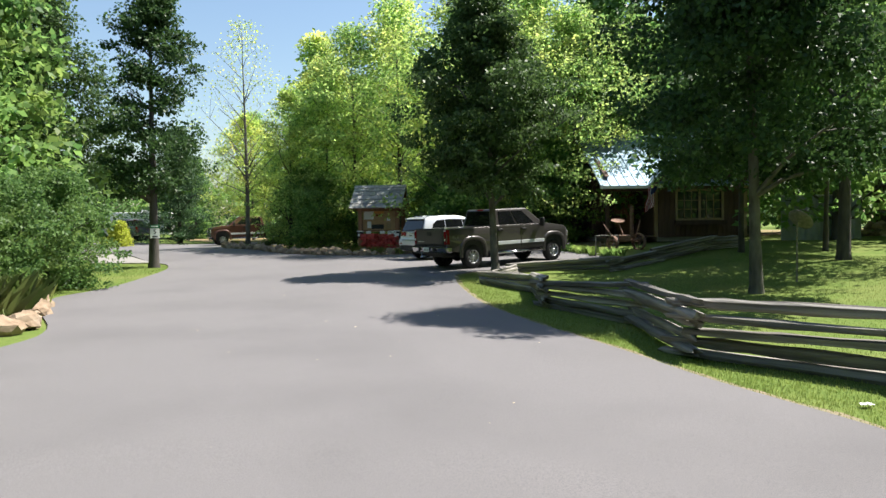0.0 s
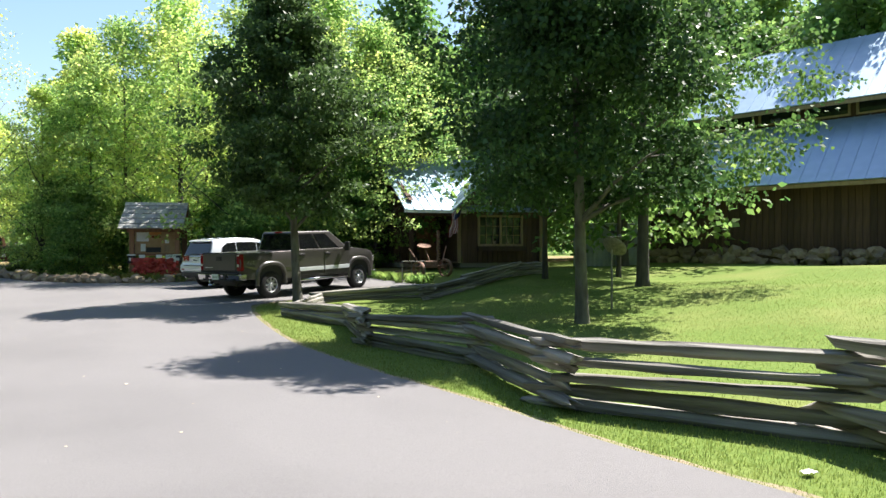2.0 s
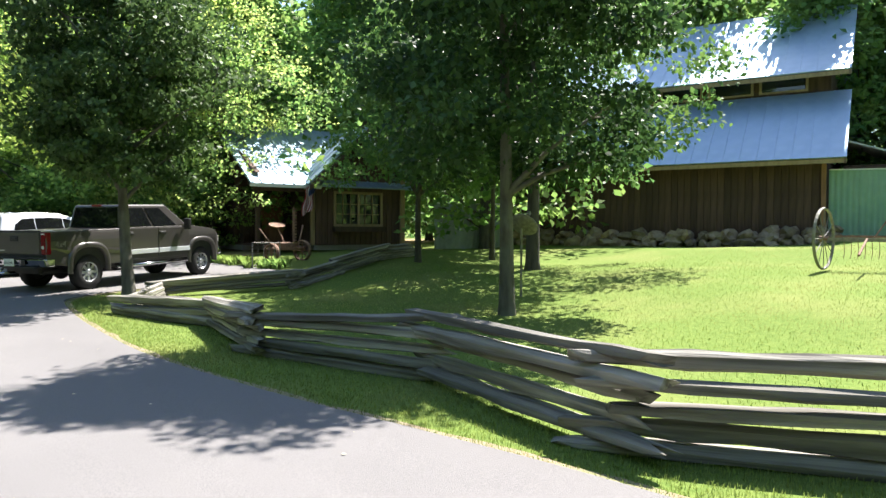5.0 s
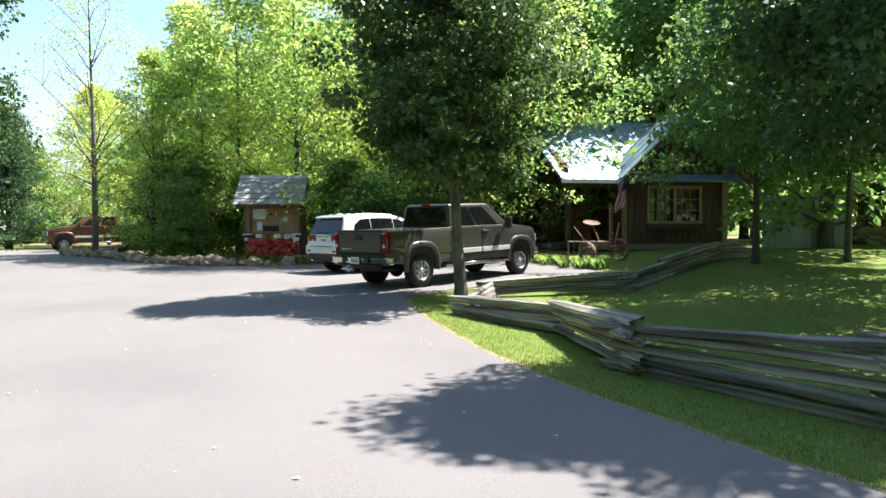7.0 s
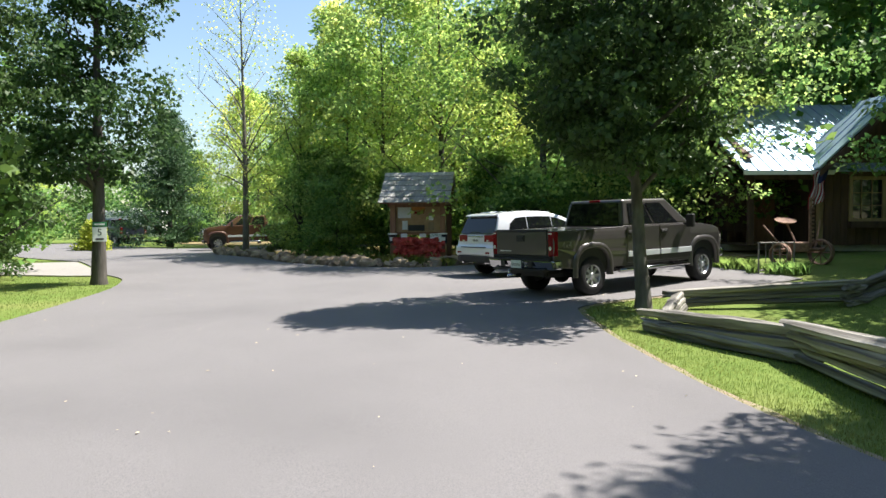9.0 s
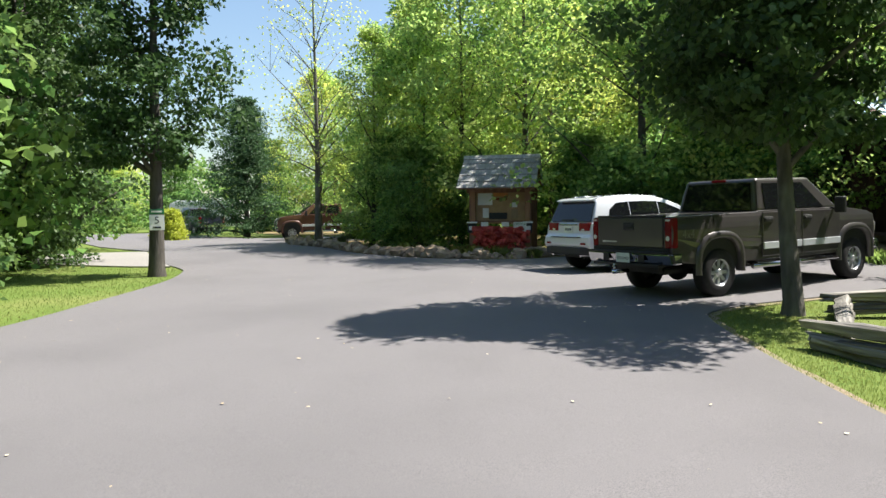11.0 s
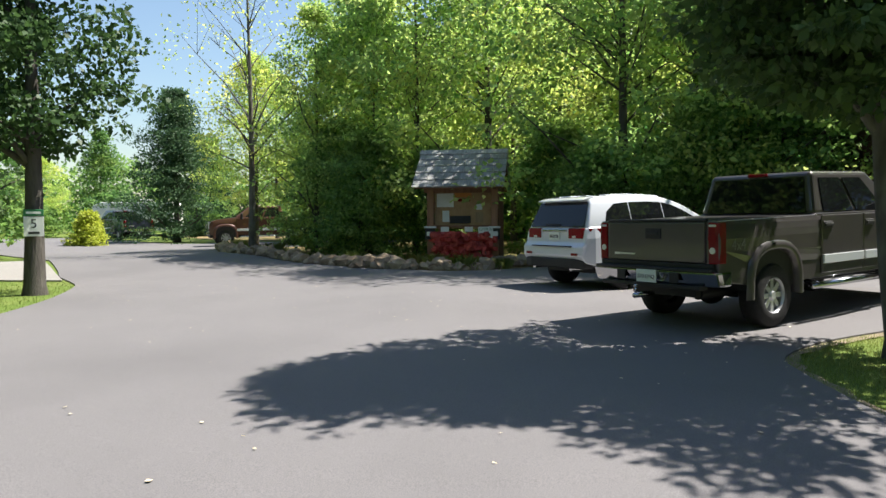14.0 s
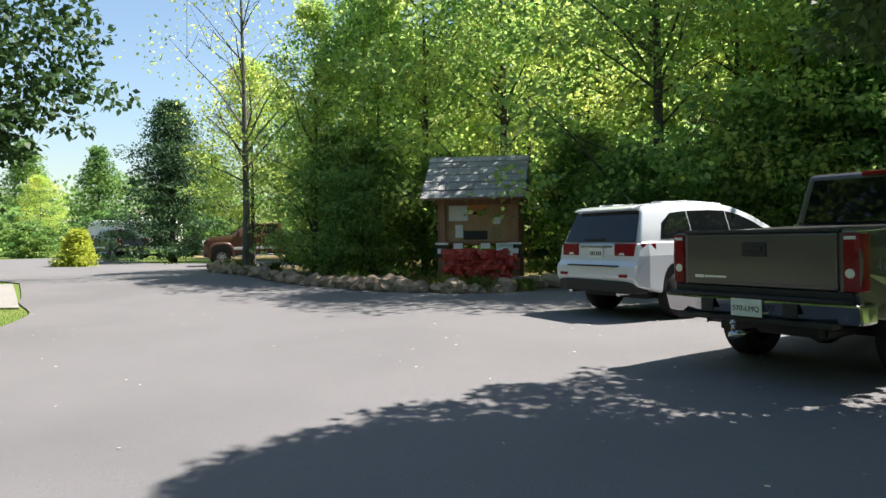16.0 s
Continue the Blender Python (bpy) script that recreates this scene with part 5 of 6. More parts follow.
    for s in (1, -1):
        for cy in (0, 3.89):
            bm = bmesh.new()
            box(bm, s * 0.74, cy, 0.76, 0.3, 1.02, 0.52)
            part("wheel_well", bm, BLACK_PLASTIC, t)
    bm = bmesh.new()
    box(bm, 0, 1.105, 1.965, 0.3, 0.04, 0.045)
    part("brake_light", bm, RED_LENS, t, "red high brake lamp", bevel=0.01)
    bm = bmesh.new()
    box(bm, 0, 4.67, 0.98, 1.1, 0.04, 0.26)
    part("grille", bm, CHROME, t, bevel=0.02)
    bm = bmesh.new()
    box(bm, 0, 4.72, 0.66, 1.8, 0.16, 0.2)
    part("front_bumper", bm, CHROME, t, bevel=0.04)
    return t


def ground_pose(x, y, heading, wheelbase):
    """Stands a vehicle on the ground: x, y under its rear axle, heading in degrees from +y, clockwise negative."""
    fx, fy = -math.sin(radians(heading)), math.cos(radians(heading))
    z0, z1 = gz(x, y) + 0.035, gz(x + fx * wheelbase, y + fy * wheelbase) + 0.035
    return pose(x, y, z0, math.degrees(math.atan2(z1 - z0, wheelbase)), 0, heading)


pickup(ground_pose(-7.82, 15.07, -24.3, 3.89), PEWTER, "pewter grey crew-cab pickup truck parked on the asphalt", "570-LMQ")
pickup(ground_pose(-32.0, 32.7, 145, 3.89), MAROON, "maroon pickup truck parked beyond the trees")
pickup(ground_pose(-48.15, 33.85, 76, 3.89), NAVY, "dark blue pickup truck parked far along the drive")


def suv(m):
    t = thing("suv", m, "silver-white sport utility vehicle parked on the asphalt", "suv")
    W = 0.935
    out = [(-0.90, 0.50), (-0.98, 0.62), (-0.97, 0.80), (-0.90, 0.86), (-0.87, 1.12), (-0.80, 1.16), (2.30, 1.12), (2.5, 1.10), (3.5, 1.0), (3.78, 0.88), (3.85, 0.62), (3.8, 0.42), (3.36, 0.36)]
    out += arch(2.915, 0.42, 0.43)[1:-1] + [(2.46, 0.36), (0.45, 0.36)] + arch(0.0, 0.42, 0.43)[1:-1] + [(-0.45, 0.4)]
    bm = bmesh.new()
    prism(bm, out, "x", -W, W)
    for co, no in (((0, -0.7, 0), (0, 1, 0)), ((0, 3.4, 0), (0, 1, 0)), ((0, 0, 0.95), (0, 0, 1)), ((0, 1.4, 0), (0, 1, 0))):
        bmesh.ops.bisect_plane(bm, geom=bm.verts[:] + bm.edges[:] + bm.faces[:], plane_co=co, plane_no=no)
    for v in bm.verts:
        if v.co.z > 0.951:
            v.co.x *= 0.97
        if v.co.y > 3.401:
            v.co.x *= 0.9
        if v.co.y < -0.701:
            v.co.x *= 0.955
    part("body", bm, SILVER, t, bevel=0.09, segments=4)
    roof = [(-0.85, 1.10), (-0.66, 1.60), (-0.60, 1.665), (-0.45, 1.70), (0.0, 1.735), (0.5, 1.745), (1.0, 1.72), (1.35, 1.65), (1.7, 1.53), (2.1, 1.32), (2.5, 1.09)]

    def half(z):
        return 0.885 * (1 - 0.235 * ((z - 1.1) / 0.65) ** 1.25 if z > 1.1 else 1)
    bm = bmesh.new()
    prism(bm, roof, "x", -1, 1)
    bmesh.ops.bisect_plane(bm, geom=bm.verts[:] + bm.edges[:] + bm.faces[:], plane_co=(0, 0, 1.36), plane_no=(0, 0, 1))
    bmesh.ops.bisect_plane(bm, geom=bm.verts[:] + bm.edges[:] + bm.faces[:], plane_co=(0, 0, 1.58), plane_no=(0, 0, 1))
    for v in bm.verts:
        v.co.x *= half(v.co.z)
    part("cabin", bm, SILVER, t, bevel=0.085, segments=4, smooth=True)

    def pane(pts, s, lift=0.006):
        """A side window: an outline of (y, z) laid on the sloping cabin side."""
        b2 = bmesh.new()
        inner = [b2.verts.new((s * (half(z) - 0.02), y, z)) for y, z in pts]
        outer = [b2.verts.new((s * (half(z) + lift), y, z)) for y, z in pts]
        b2.faces.new(inner)
        b2.faces.new(outer[::-1])
        for i in range(len(pts)):
            j = (i + 1) % len(pts)
            b2.faces.new((inner[i], outer[i], outer[j], inner[j]))
        bmesh.ops.recalc_face_normals(b2, faces=b2.faces[:])
        return b2
    rear = [(-0.80, -0.842, 1.15), (0.80, -0.842, 1.15), (0.70, -0.664, 1.605), (-0.70, -0.664, 1.605)]
    bm = bmesh.new()
    slab(bm, rear, 0.014)
    hatch_glass = part("rear_window", bm, CAR_GLASS, t, "tinted rear window", bevel=0.006)
    bm = bmesh.new()
    slab(bm, quad_at(rear, 0.3, 0.05, 0.58, 0.11, 0.018), 0.012)
    part("wiper", bm, BLACK_PLASTIC, hatch_glass)
    for s in (1, -1):
        for pts in ([(-0.42, 1.19), (-0.34, 1.42), (-0.12, 1.57), (0.22, 1.60), (0.22, 1.36), (0.22, 1.17)],
                    [(0.245, 1.17), (0.245, 1.36), (0.245, 1.60), (0.7, 1.61), (1.06, 1.60), (1.06, 1.36), (1.06, 1.16)],
                    [(1.085, 1.16), (1.085, 1.36), (1.085, 1.595), (1.32, 1.55), (1.62, 1.44), (1.95, 1.27), (2.08, 1.16)]):
            part("side_window", pane(pts, s), CAR_GLASS, t)
    bm = bmesh.new()
    slab(bm, [(0.80, 2.42, 1.145), (-0.80, 2.42, 1.145), (-0.68, 1.42, 1.632), (0.68, 1.42, 1.632)], 0.02)
    part("windscreen", bm, CAR_GLASS, t)
    bm = bmesh.new()
    prism(bm, [(-0.775, 1.625), (-0.77, 1.65), (-0.62, 1.695), (-0.42, 1.715), (-0.42, 1.66), (-0.62, 1.63)], "x", -0.66, 0.66)
    part("spoiler", bm, SILVER, t, bevel=0.012)
    for s in (1, -1):
        bm = bmesh.new()
        cyl(bm, (s * 0.58, -0.30, 1.73), (s * 0.58, 0.4, 1.758), 0.01, n=8)
        cyl(bm, (s * 0.58, 0.4, 1.758), (s * 0.58, 1.15, 1.722), 0.01, n=8)
        for y, z in ((-0.3, 1.715), (0.4, 1.74), (1.15, 1.70)):
            cyl(bm, (s * 0.58, y, z - 0.04), (s * 0.58, y, z + 0.02), 0.014, n=8)
        part("roof_rail", bm, SILVER, t, smooth=True)
        bm = bmesh.new()
        prism(bm, [(0.42, -0.912), (0.80, -0.905), (0.895, -0.80), (0.925, -0.56), (0.87, -0.56), (0.42, -0.83)], "z", 0.945, 1.13)
        for v in bm.verts:
            v.co.x *= s
        tl = part("tail_light", bm, RED_LENS, t, "red tail lamp", bevel=0.015)
        bm = bmesh.new()
        box(bm, s * 0.56, -0.903, 0.975, 0.14, 0.014, 0.035)
        part("reverse_lens", bm, CLEAR_LENS, tl)
        bm = bmesh.new()
        box(bm, s * 0.68, -0.985, 0.66, 0.16, 0.03, 0.045)
        part("reflector", bm, RED_LENS, t)
        for cy in (0.0, 2.915):
            wheel(t, s * 0.83, cy, 0.37, 0.24, ALLOY, s, 5)
        for y0, y1 in ((0.52, 1.28), (1.30, 2.30)):
            bm = bmesh.new()
            box(bm, s * 0.925, (y0 + y1) / 2, 0.78, 0.025, y1 - y0, 0.6)
            d = part("door", bm, SILVER, t, bevel=0.012)
            bm = bmesh.new()
            box(bm, s * 0.945, y0 + 0.15, 0.98, 0.03, 0.18, 0.035)
            part("handle", bm, SILVER, d, bevel=0.008)
        bm = bmesh.new()
        box(bm, s * 1.02, 2.05, 1.18, 0.18, 0.1, 0.15)
        part("wing_mirror", bm, SILVER, t, bevel=0.03)
        bm = bmesh.new()
        cyl(bm, (s * 0.55, -0.96, 0.40), (s * 0.55, -0.6, 0.40), 0.045)
        part("exhaust_tip", bm, CHROME, t)
    bm = bmesh.new()
    prism(bm, [(-0.90, -0.70), (-0.88, -0.93), (-0.6, -1.0), (0.6, -1.0), (0.88, -0.93), (0.90, -0.70)], "z", 0.40, 0.58)
    part("lower_bumper", bm, BLACK_PLASTIC, t, "black lower bumper", bevel=0.03)
    bm = bmesh.new()
    box(bm, 0, -0.975, 0.80, 1.15, 0.06, 0.02)
    part("bumper_step", bm, BLACK_PLASTIC, t, bevel=0.008)
    hatch = bmesh.new()
    box(hatch, 0, -0.872, 0.98, 1.5, 0.03, 0.27)
    hatch = part("tailgate", hatch, SILVER, t, bevel=0.012)
    bm = bmesh.new()
    box(bm, 0, -0.895, 1.085, 0.72, 0.03, 0.045)
    part("garnish", bm, CHROME, hatch, "chrome strip over the plate", bevel=0.008)
    bm = bmesh.new()
    box(bm, 0, -0.905, 0.985, 0.31, 0.012, 0.15)
    pl = part("licence_plate", bm, PLATE, hatch, "pale green licence plate")
    bm = bmesh.new()
    for i in range(6):
        box(bm, -0.105 + i * 0.042 + (0.01 if i > 2 else 0), -0.913, 0.98, 0.024, 0.004, 0.06)
    part("figures", bm, INK, pl)
    bm = bmesh.new()
    cyl(bm, (0.25, -0.35, 1.71), (0.25, -0.62, 1.93), 0.005, 0.003, 6)
    part("antenna", bm, BLACK_PLASTIC, t)
    bm = bmesh.new()
    box(bm, 0, 1.4, 0.36, 1.3, 3.9, 0.12)
    for s in (1, -1):
        for cy in (0, 2.915):
            box(bm, s * 0.8, cy, 0.62, 0.22, 0.8, 0.42)
    part("chassis", bm, BLACK_PLASTIC, t)
    for s in (1, -1):
        bm = bmesh.new()
        box(bm, s * 0.62, 3.72, 0.86, 0.4, 0.16, 0.14)
        part("headlight", bm, CLEAR_LENS, t, bevel=0.03)
    return t


suv(ground_pose(-11.05 + 0.49 * 0.86, 17.36 + 0.871 * 0.86, -29.4, 2.915))


# ---- smaller things ----
def dump_rake():
    x0, y0, x1, y1 = 9.76, 12.92, 11.45, 11.0
    g = gz(10.6, 11.96)
    ang = math.degrees(math.atan2(y1 - y0, x1 - x0))
    t = thing("hay_rake", pose((x0 + x1) / 2, (y0 + y1) / 2, g, 0, 0, ang), "old rusty horse-drawn hay rake on the lawn", "farm implement")
    half, r = 1.31, 0.70
    for s in (-1, 1):
        w = new("wheel")
        w.parent = t
        m = Matrix.Translation((s * half, 0, r)) @ pose(0, 0, 0, 0, 90, 0)
        bm = bmesh.new()
        torus(bm, m, r - 0.02, 0.022, 36, 6, 1.6)
        part("rim", bm, GREY_IRON, w)
        bm = bmesh.new()
        cyl(bm, m @ Vector((0, 0, -0.09)), m @ Vector((0, 0, 0.09)), 0.06)
        part("hub", bm, RUST, w)
        for k in range(12):
            a = 2 * math.pi * k / 12
            bm = bmesh.new()
            cyl(bm, m @ Vector((0.05 * math.cos(a), 0.05 * math.sin(a), 0)), m @ Vector(((r - .03) * math.cos(a), (r - .03) * math.sin(a), 0)), 0.009, n=5)
            part("spoke", bm, GREY_IRON, w)
    bm = bmesh.new()
    box(bm, 0, 0, r - 0.02, 2.7, 0.08, 0.08)
    part("axle_beam", bm, GREY_IRON, t)
    bm = bmesh.new()
    box(bm, 0, 0.28, r + 0.05, 2.3, 0.06, 0.05)
    part("tooth_bar", bm, RUST, t)
    for k in range(16):
        bm = bmesh.new()
        x = -1.05 + k * 0.14
        pts = [(x, 0.28 + 0.32 * math.sin(a), r + 0.05 + 0.3 * (math.cos(a) - 1) * 1.0) for a in np.linspace(0, 2.3, 7)]
        for p, q in zip(pts, pts[1:]):
            cyl(bm, p, q, 0.007, n=5)
        part("tooth", bm, RUST, t)
    bm = bmesh.new()
    cyl(bm, (0.0, 0.1, r), (0.15, 0.45, r + 0.35), 0.015, n=6)
    box(bm, 0.16, 0.5, r + 0.38, 0.38, 0.3, 0.03)
    part("seat", bm, GREY_IRON, t, bevel=0.01)
    bm = bmesh.new()
    cyl(bm, (-0.35, 0.05, r), (-0.1, 0.2, r + 0.45), 0.016, n=6)
    cyl(bm, (-0.1, 0.2, r + 0.45), (0.05, 0.2, r + 0.42), 0.014, n=6)
    part("lever", bm, RUST, t)
    for s in (-0.45, 0.45):
        bm = bmesh.new()
        cyl(bm, (s, -0.02, r), (s * 0.6, -1.3, r - 0.32), 0.025, n=6)
        part("shaft", bm, RUST, t)


dump_rake()


def mower():
    """The old horse-drawn mower before the cabin."""
    x, y = -3.5, 21.1
    g = gz(x, y)
    t = thing("horse_mower", pose(x, y, g, 0, 0, 25) @ Matrix.Diagonal((1.25, 1.25, 1.2, 1)), "rusty antique horse-drawn mower before the cabin", "farm implement")
    for sx, r in ((-0.36, 0.26), (0.46, 0.30)):
        w = new("wheel")
        w.parent = t
        m = Matrix.Translation((sx, 0, r)) @ pose(0, 0, 0, 0, 90, 30)
        bm = bmesh.new()
        torus(bm, m, r - 0.03, 0.03, 24, 6, 2.0)
        part("rim", bm, RUST, w)
        bm = bmesh.new()
        for k in range(8):
            a = 2 * math.pi * k / 8
            cyl(bm, m @ Vector((0, 0, 0)), m @ Vector(((r - .03) * math.cos(a), (r - .03) * math.sin(a), 0)), 0.012, n=5)
        part("spokes", bm, RUST, w)
    bm = bmesh.new()
    cyl(bm, (-0.5, 0, 0.35), (0.55, 0, 0.37), 0.04)
    box(bm, 0, 0.05, 0.42, 0.4, 0.3, 0.22)
    part("gear_case", bm, RUST, t, bevel=0.03)
    bm = bmesh.new()
    cyl(bm, (0, 0.1, 0.5), (-0.1, 0.35, 0.95), 0.02, n=6)
    part("seat_spring", bm, RUST, t)
    bm = bmesh.new()
    lathe(bm, Matrix.Translation((-0.12, 0.38, 0.95)) @ pose(0, 0, 0, 18, 0, 0), [(0.001, 0), (0.1, 0.005), (0.2, 0.04), (0.22, 0.07), (0.2, 0.05), (0.1, 0.02), (0.001, 0.015)], 18)
    part("seat", bm, RUST, t)
    bm = bmesh.new()
    box(bm, 0.2, -0.1, 0.95, 0.05, 0.03, 1.1)
    for k in range(12):
        box(bm, 0.25, -0.1, 0.5 + k * 0.085, 0.06, 0.02, 0.045)
    part("cutter_bar", bm, RUST, t)
    for a, b in (((0.35, 0.0, 0.4), (0.55, 0.25, 1.0)), ((-0.3, 0.0, 0.4), (-0.6, 0.3, 0.9))):
        bm = bmesh.new()
        cyl(bm, a, b, 0.018, n=6)
        part("lever", bm, RUST, t)


mower()


def gate_panel():
    x, y = -4.35, 20.1
    g = gz(x, y)
    t = thing("metal_gate_panel", pose(x, y, g, 0, 0, 20), "small grey metal rack standing before the mower", "metal rack")
    for k in range(6):
        bm = bmesh.new()
        cyl(bm, (k * 0.17, 0, 0), (k * 0.17, 0, 0.85), 0.022 if k in (0, 5) else 0.01, n=6)
        part("bar", bm, GREY_IRON, t)
    for z in (0.12, 0.83):
        bm = bmesh.new()
        cyl(bm, (0, 0, z), (0.85, 0, z), 0.016, n=6)
        part("cross_bar", bm, GREY_IRON, t)


gate_panel()


def satellite_dish():
    x, y = 2.9, 12.9
    t = thing("satellite_dish", pose(x, y, gz(x, y), 0, 0, -35), "dark grey satellite dish on a thin pole", "satellite dish")
    bm = bmesh.new()
    cyl(bm, (0, 0, 0), (0, 0, 1.5), 0.025, n=10)
    part("pole", bm, GREY_IRON, t)
    bm = bmesh.new()
    m = Matrix.Translation((0, 0.06, 1.5)) @ pose(0, 0, 0, -48, 0, 0)
    lathe(bm, m, [(0.001, 0.0), (0.12, 0.012), (0.24, 0.05), (0.31, 0.09), (0.315, 0.1), (0.24, 0.065), (0.12, 0.025), (0.001, 0.012)], 28)
    part("reflector", bm, GREY_IRON, t, smooth=True)
    bm = bmesh.new()
    cyl(bm, m @ Vector((0, -0.3, 0.09)), m @ Vector((0, -0.05, 0.42)), 0.012, n=6)
    box(bm, 0, -0.03, 0.43, 0.07, 0.07, 0.1, m)
    part("feed_arm", bm, GREY_IRON, t)


satellite_dish()


def flag():
    ang = math.degrees(math.atan2(0.515, 0.857))
    t = thing("flag", pose(-5.0, 23.86, 0.66, 0, 0, ang), "faded striped flag hanging from the porch post", "flag")
    bm = bmesh.new()
    cyl(bm, (2.28, 0.05, 1.9), (2.05, -0.75, 2.62), 0.014, n=8)
    part("pole", bm, TRIM_WOOD, t)

    def cloth(u0, u1, v0, v1, mat, name, lift=0.0):
        bm = bmesh.new()
        n, k = 5, 10
        grid = []
        for j in range(k + 1):
            row = []
            for i in range(n + 1):
                u, v = u0 + (u1 - u0) * i / n, v0 + (v1 - v0) * j / k
                x = 2.06 - 0.34 * u - 0.16 * v + 0.03 * math.sin(9 * v + 5 * u)
                yy = -0.72 + 0.22 * u + 0.05 * math.sin(11 * u + 3 * v) - lift
                row.append(bm.verts.new((x, yy, 2.58 - 0.25 * u - 1.05 * v)))
            grid.append(row)
        for j in range(k):
            for i in range(n):
                bm.faces.new((grid[j][i], grid[j][i + 1], grid[j + 1][i + 1], grid[j + 1][i]))
        bmesh.ops.solidify(bm, geom=bm.faces[:], thickness=0.006)
        part(name, bm, mat, t)
    for k in range(13):
        cloth(k / 13, (k + 1) / 13, 0.4 if k < 7 else 0.0, 1.0, FLAG_RED if k % 2 == 0 else FLAG_WHITE, "stripe")
    cloth(0, 7 / 13, 0, 0.4, FLAG_BLUE, "canton")


flag()


def speed_sign():
    d = Vector((-5.0 - -20.9, 3.95 - 13.3, 0)).normalized()
    turn = math.degrees(math.atan2(d.y, d.x)) + 90
    p = Vector((-20.70, 12.86, 0)) + d * 0.27
    t = thing("speed_sign", pose(p.x, p.y, gz(p.x, p.y), 0, 0, turn), "white speed sign with green header nailed to the trunk", "sign")
    bm = bmesh.new()
    box(bm, 0, 0, 1.42, 0.36, 0.012, 0.4)
    part("board", bm, PAPER, t, bevel=0.004)
    bm = bmesh.new()
    box(bm, 0, -0.002, 1.70, 0.36, 0.014, 0.13)
    hd = part("header", bm, GREEN_SIGN, t, "green header board", bevel=0.004)
    bm = bmesh.new()
    box(bm, 0, -0.012, 1.70, 0.26, 0.004, 0.045)
    part("writing", bm, PAPER, hd)
    lettering("5", 0.26, Matrix.Translation((0, -0.008, 1.47)) @ pose(0, 0, 0, 90, 0, 0), INK, t)
    bm = bmesh.new()
    box(bm, 0, -0.008, 1.29, 0.2, 0.004, 0.05)
    part("writing", bm, INK, t)


speed_sign()


def camper():
    t = thing("camper_trailer", pose(-54.3, 38.4, gz(-54.3, 38.4), 0, 0, 125), "white camper trailer parked far along the drive", "camper")
    bm = bmesh.new()
    prism(bm, [(-3.2, 0.6), (2.4, 0.6), (3.0, 1.2), (2.7, 2.5), (2.1, 2.75), (-3.0, 2.75), (-3.2, 2.5)], "x", -1.2, 1.2)
    part("body", bm, WHITE_PAINT, t, bevel=0.06)
    for s in (1, -1):
        bm = bmesh.new()
        box(bm, s * 1.205, 0.2, 1.05, 0.02, 5.6, 0.28)
        part("stripe", bm, GREY_METAL, t)
        for y, w in ((-2.0, 0.9), (0.9, 1.1)):
            bm = bmesh.new()
            box(bm, s * 1.21, y, 1.85, 0.03, w, 0.55)
            part("window", bm, WINDOW_GLASS, t, bevel=0.02)
        bm = bmesh.new()
        box(bm, s * 1.21, -0.65, 1.55, 0.03, 0.65, 1.8)
        part("door", bm, WHITE_PAINT, t, bevel=0.02)
        for y in (-0.45, 0.45):
            wheel(t, s * 1.05, y, 0.34, 0.2, ALLOY, s, 5)
    bm = bmesh.new()
    box(bm, 0, -3.22, 1.9, 1.4, 0.03, 0.6)
    part("window", bm, WINDOW_GLASS, t, bevel=0.02)
    bm = bmesh.new()
    box(bm, 0, -0.8, 2.86, 0.9, 0.8, 0.22)
    part("roof_unit", bm, WHITE_PAINT, t, bevel=0.04)
    bm = bmesh.new()
    cyl(bm, (0, 2.4, 0.55), (0, 3.9, 0.5), 0.06)
    part("drawbar", bm, BLACK_PLASTIC, t)


camper()


# ---- grasses and low plants ----
def blades(name, spots, height, width, mat, label, category, rng, spread=0.0, kind="stuff", bend=0.5):
    """Thin grass blades, one bent quad each, on the given (x, y) spots."""
    p = np.array([(x, y, gz(x, y)) for x, y in spots])
    n = len(p)
    if spread:
        p[:, :2] += rng.normal(scale=spread, size=(n, 2))
    a = rng.uniform(0, 2 * math.pi, n)
    h = height * rng.uniform(0.5, 1.3, n)
    lean = rng.uniform(0, bend, n) * h
    d = np.stack([np.cos(a), np.sin(a), np.zeros(n)], 1)
    s = np.stack([-np.sin(a), np.cos(a), np.zeros(n)], 1) * (width / 2)
    up = np.array([0, 0, 1.0])
    v0, v1 = p - s, p + s
    mid = p + d * (lean * 0.35)[:, None] + up * (h * 0.62)[:, None]
    tip = p + d * lean[:, None] + up * h[:, None]
    quads = np.stack([v0, v1, mid + s * 0.8, tip, mid - s * 0.8], 1).reshape(-1, 3)
    me = bpy.data.meshes.new(name)
    me.vertices.add(n * 5)
    me.vertices.foreach_set("co", quads.astype(np.float32).ravel())
    me.loops.add(n * 5)
    me.loops.foreach_set("vertex_index", np.arange(n * 5, dtype=np.int32))
    me.polygons.add(n)
    me.polygons.foreach_set("loop_start", np.arange(0, n * 5, 5, dtype=np.int32))
    me.update(calc_edges=True)
    me.materials.append(mat)
    return tagged(new(name, me), label, category, kind=kind)


def inside(x, y, poly):
    odd = False
    for (ax, ay), (bx, by) in zip(poly, poly[1:] + poly[:1]):
        if (ay > y) != (by > y) and x < (bx - ax) * (y - ay) / (by - ay) + ax:
            odd = not odd
    return odd


rg = np.random.default_rng(8)
rv = random.Random(12)
verge = []
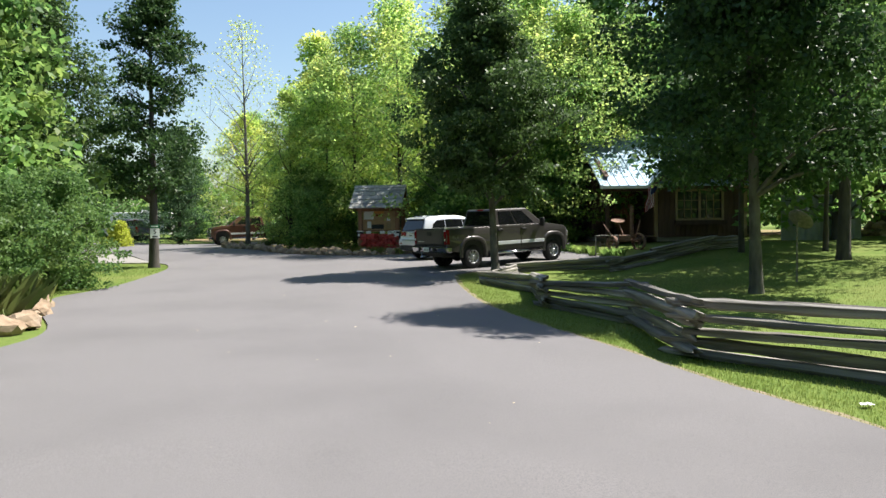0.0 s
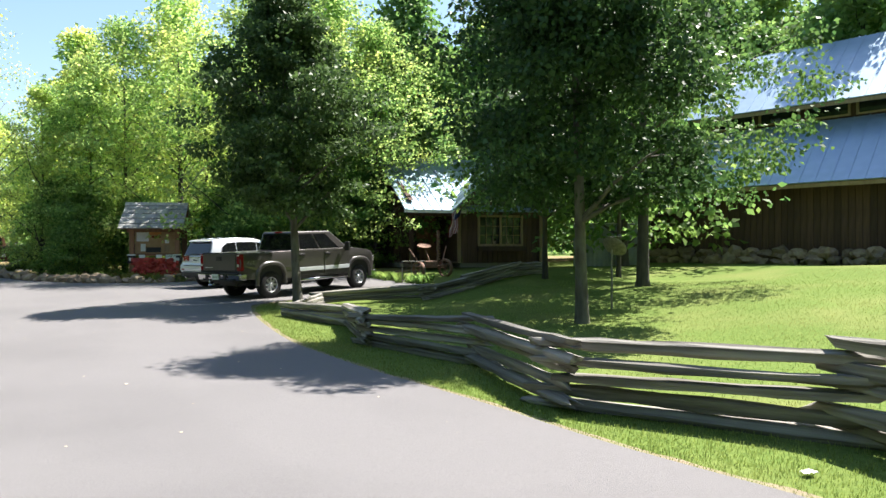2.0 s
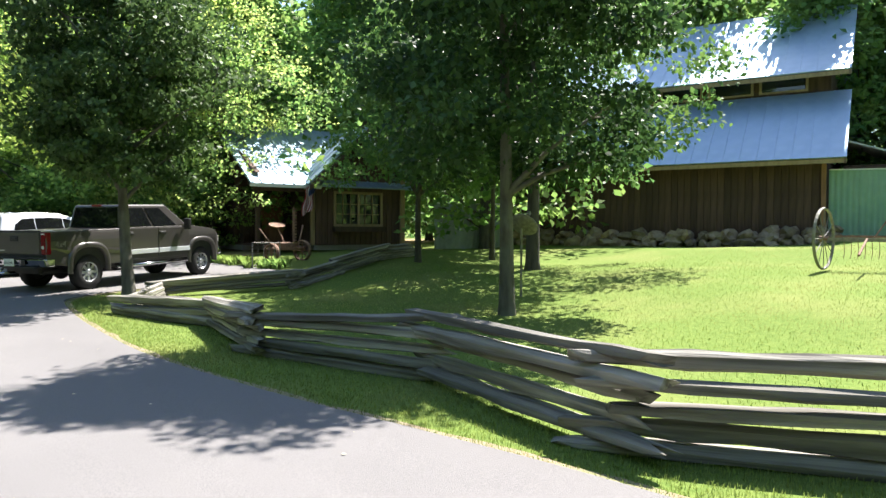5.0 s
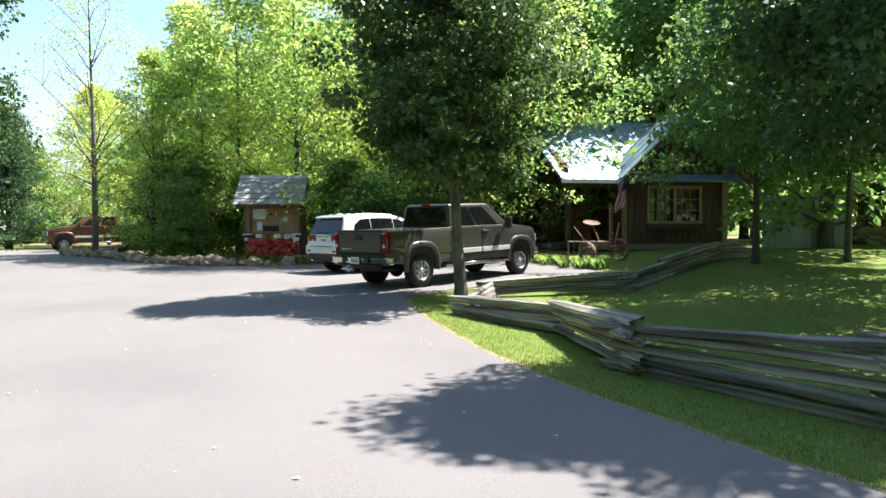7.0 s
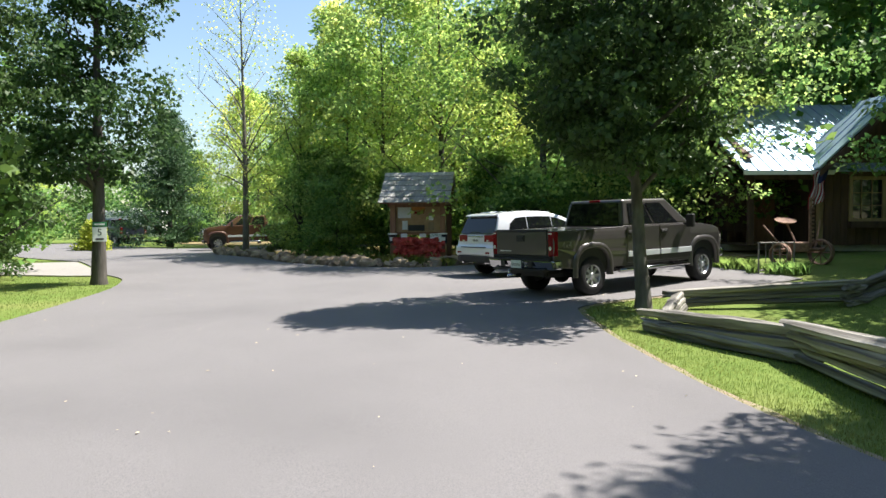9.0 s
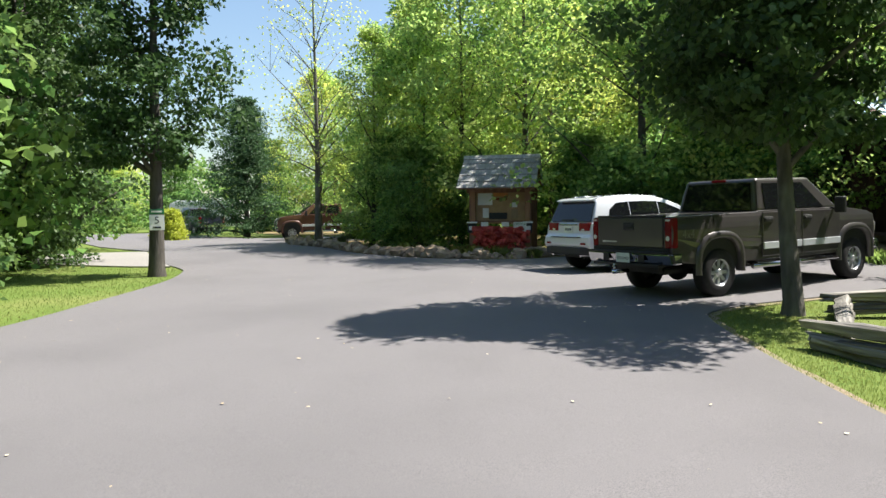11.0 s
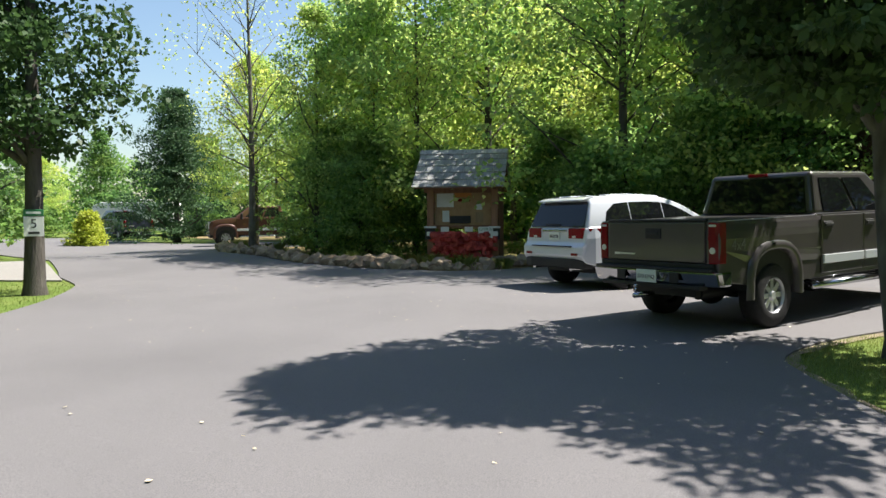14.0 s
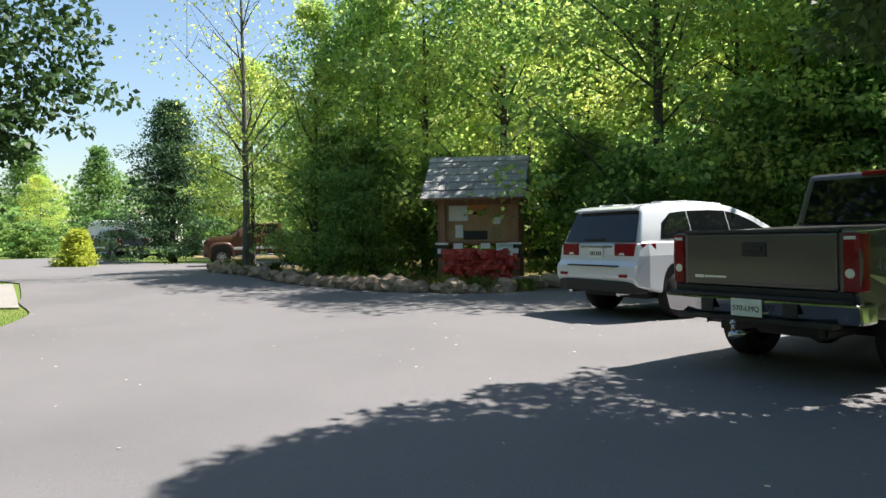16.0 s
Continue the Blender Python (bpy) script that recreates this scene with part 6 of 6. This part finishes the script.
for (ax, ay), (bx, by) in zip(RIGHT_EDGE, RIGHT_EDGE[1:]):
    if ay < -2 or ay > 15:
        continue
    d = Vector((bx - ax, by - ay, 0))
    n = Vector((d.y, -d.x, 0)).normalized()
    for k in range(int(d.length * 1500)):
        u, w = rv.random(), abs(rv.gauss(0, 1.0)) * 0.9 + 0.01
        verge.append((ax + d.x * u + n.x * w, ay + d.y * u + n.y * w))
blades("verge_grass", verge, 0.034, 0.006, BLADE, "short mown grass along the asphalt edge", "grass", rg)
lawn = []
while len(lawn) < 45000:
    x, y = rv.uniform(-3, 15), rv.uniform(0.5, 20)
    if not inside(x, y, road_outline) and rv.random() < 6.0 / (3.0 + abs(y - 2)):
        lawn.append((x, y))
blades("lawn_grass", lawn, 0.035, 0.009, BLADE, "short mown lawn grass", "grass", rg)
left_lawn = []
while len(left_lawn) < 16000:
    x, y = rv.uniform(-26, -14), rv.uniform(4, 15)
    if not inside(x, y, road_outline):
        left_lawn.append((x, y))
blades("roadside_grass", left_lawn, 0.04, 0.009, BLADE, "short grass under the sign tree", "grass", rg)


def tuft(x, y, count, height, mat, label, group):
    spots = [(x, y)] * count
    ob = blades("grass_tuft", spots, height, 0.018, mat, label, "ornamental grass", rg, spread=0.13 * height / 0.4, kind="", bend=0.9)
    ob["group"] = group
    return ob


for x, y in ((-10.9, 1.2), (-11.6, 1.9), (-10.1, 0.7), (-12.3, 2.3), (-9.6, 0.0), (-11.2, 0.4), (-9.0, -0.6)):
    tuft(x, y, 420, rv.uniform(0.5, 0.75), BLADE, "light green ornamental grass tuft", "roadside grass tufts")
for i in range(26):
    k = rv.randrange(6, len(ISLAND_EDGE) - 3)
    x, y = ISLAND_EDGE[k]
    tuft(x + rv.uniform(0, .5), y + rv.uniform(.5, 1.0), 160, rv.uniform(0.22, 0.42), BLADE, "small green bed plant behind the stones", "island bed plants")
for i in range(14):
    u = i / 13
    tuft(-3.6 - 3.4 * u + rv.uniform(-.2, .2), 19.8 + 2.6 * u + rv.uniform(-.2, .2), 200, rv.uniform(0.2, 0.32), LEAF_MID, "green border plant before the parked truck", "parking border plants")


def fallen_leaves():
    rng = np.random.default_rng(31)
    pts = []
    while len(pts) < 300:
        x, y = rv.uniform(-24, 4), rv.uniform(-4, 23)
        near = min(math.hypot(x + 5.9, y - 12), math.hypot(x + 19, y - 13), math.hypot(x + 11, y - 16))
        if inside(x, y, road_outline) and rv.random() < 0.12 + math.exp(-near / 3.0):
            pts.append((x, y, gz(x, y) + 0.043))
    c = np.array(pts)
    me = leaf_mesh("fallen_leaves", c, np.full((len(c), 3), 0.001), np.ones(len(c), dtype=int), 0.038, DRY_LEAF, rng, droop=0.0, narrow=0.5)
    co = np.zeros(len(me.vertices) * 3, dtype=np.float32)
    me.vertices.foreach_get("co", co)
    co = co.reshape(-1, 4, 3)
    base = c[:, None, 2] + 0.0
    co[:, :, 2] = base + (co[:, :, 2] - base) * 0.12 + 0.004
    me.vertices.foreach_set("co", co.ravel())
    tagged(new("fallen_leaves", me), "scattered pale dry leaves on the asphalt", "leaves", kind="stuff")


DRY_LEAF = material("dry_leaf", (0.55, 0.42, 0.24), (0.75, 0.66, 0.48), 8.0, 0.8, island=0.3)
fallen_leaves()


def litter_paper():
    bm = bmesh.new()
    bmesh.ops.create_grid(bm, x_segments=5, y_segments=4, size=0.5)
    for v in bm.verts:
        v.co = Vector((v.co.x * 0.11, v.co.y * 0.075, 0.02 + 0.022 * noise.noise(v.co * 5)))
    bmesh.ops.solidify(bm, geom=bm.faces[:], thickness=0.003)
    me = finish("paper_scrap", bm, PAPER)
    ob = tagged(new("paper_scrap", me), "crumpled white paper scrap on the verge", "litter")
    ob.matrix_basis = pose(3.88, 0.68, gz(3.88, 0.68) + 0.02, 0, 0, 30)


litter_paper()
soil_in = [p for p in RIGHT_EDGE if -3 < p[1] < 16]
soil_out = []
for i, ((ax, ay), (bx, by)) in enumerate(zip(soil_in, soil_in[1:])):
    d = Vector((bx - ax, by - ay, 0)).normalized()
    w = 0.13 + 0.09 * noise.noise(Vector((i * 0.7, 0, 0)))
    soil_out.append((ax + d.y * w, ay - d.x * w))
back = [(x - 0.02, y - 0.01) for x, y in soil_in[:-1]]
tagged(sheet("verge_soil", back + soil_out[::-1], 1.0, 0.014, DIRT), "strip of dry tan soil along the asphalt edge", "verge", kind="structure")
tagged(sheet("woods_floor", [(-60, 46), (-44, 37), (-38, 36.8), (-24.6, 36), (-24.6, 31.2), (-14, 34.2), (-7.8, 30.4), (-4.5, 33), (8, 38), (30, 33), (45, 40), (45, 70), (-60, 70)], 2.0, 0.03, LITTER),
       "brown leaf litter on the woodland floor", "woodland floor", kind="structure")
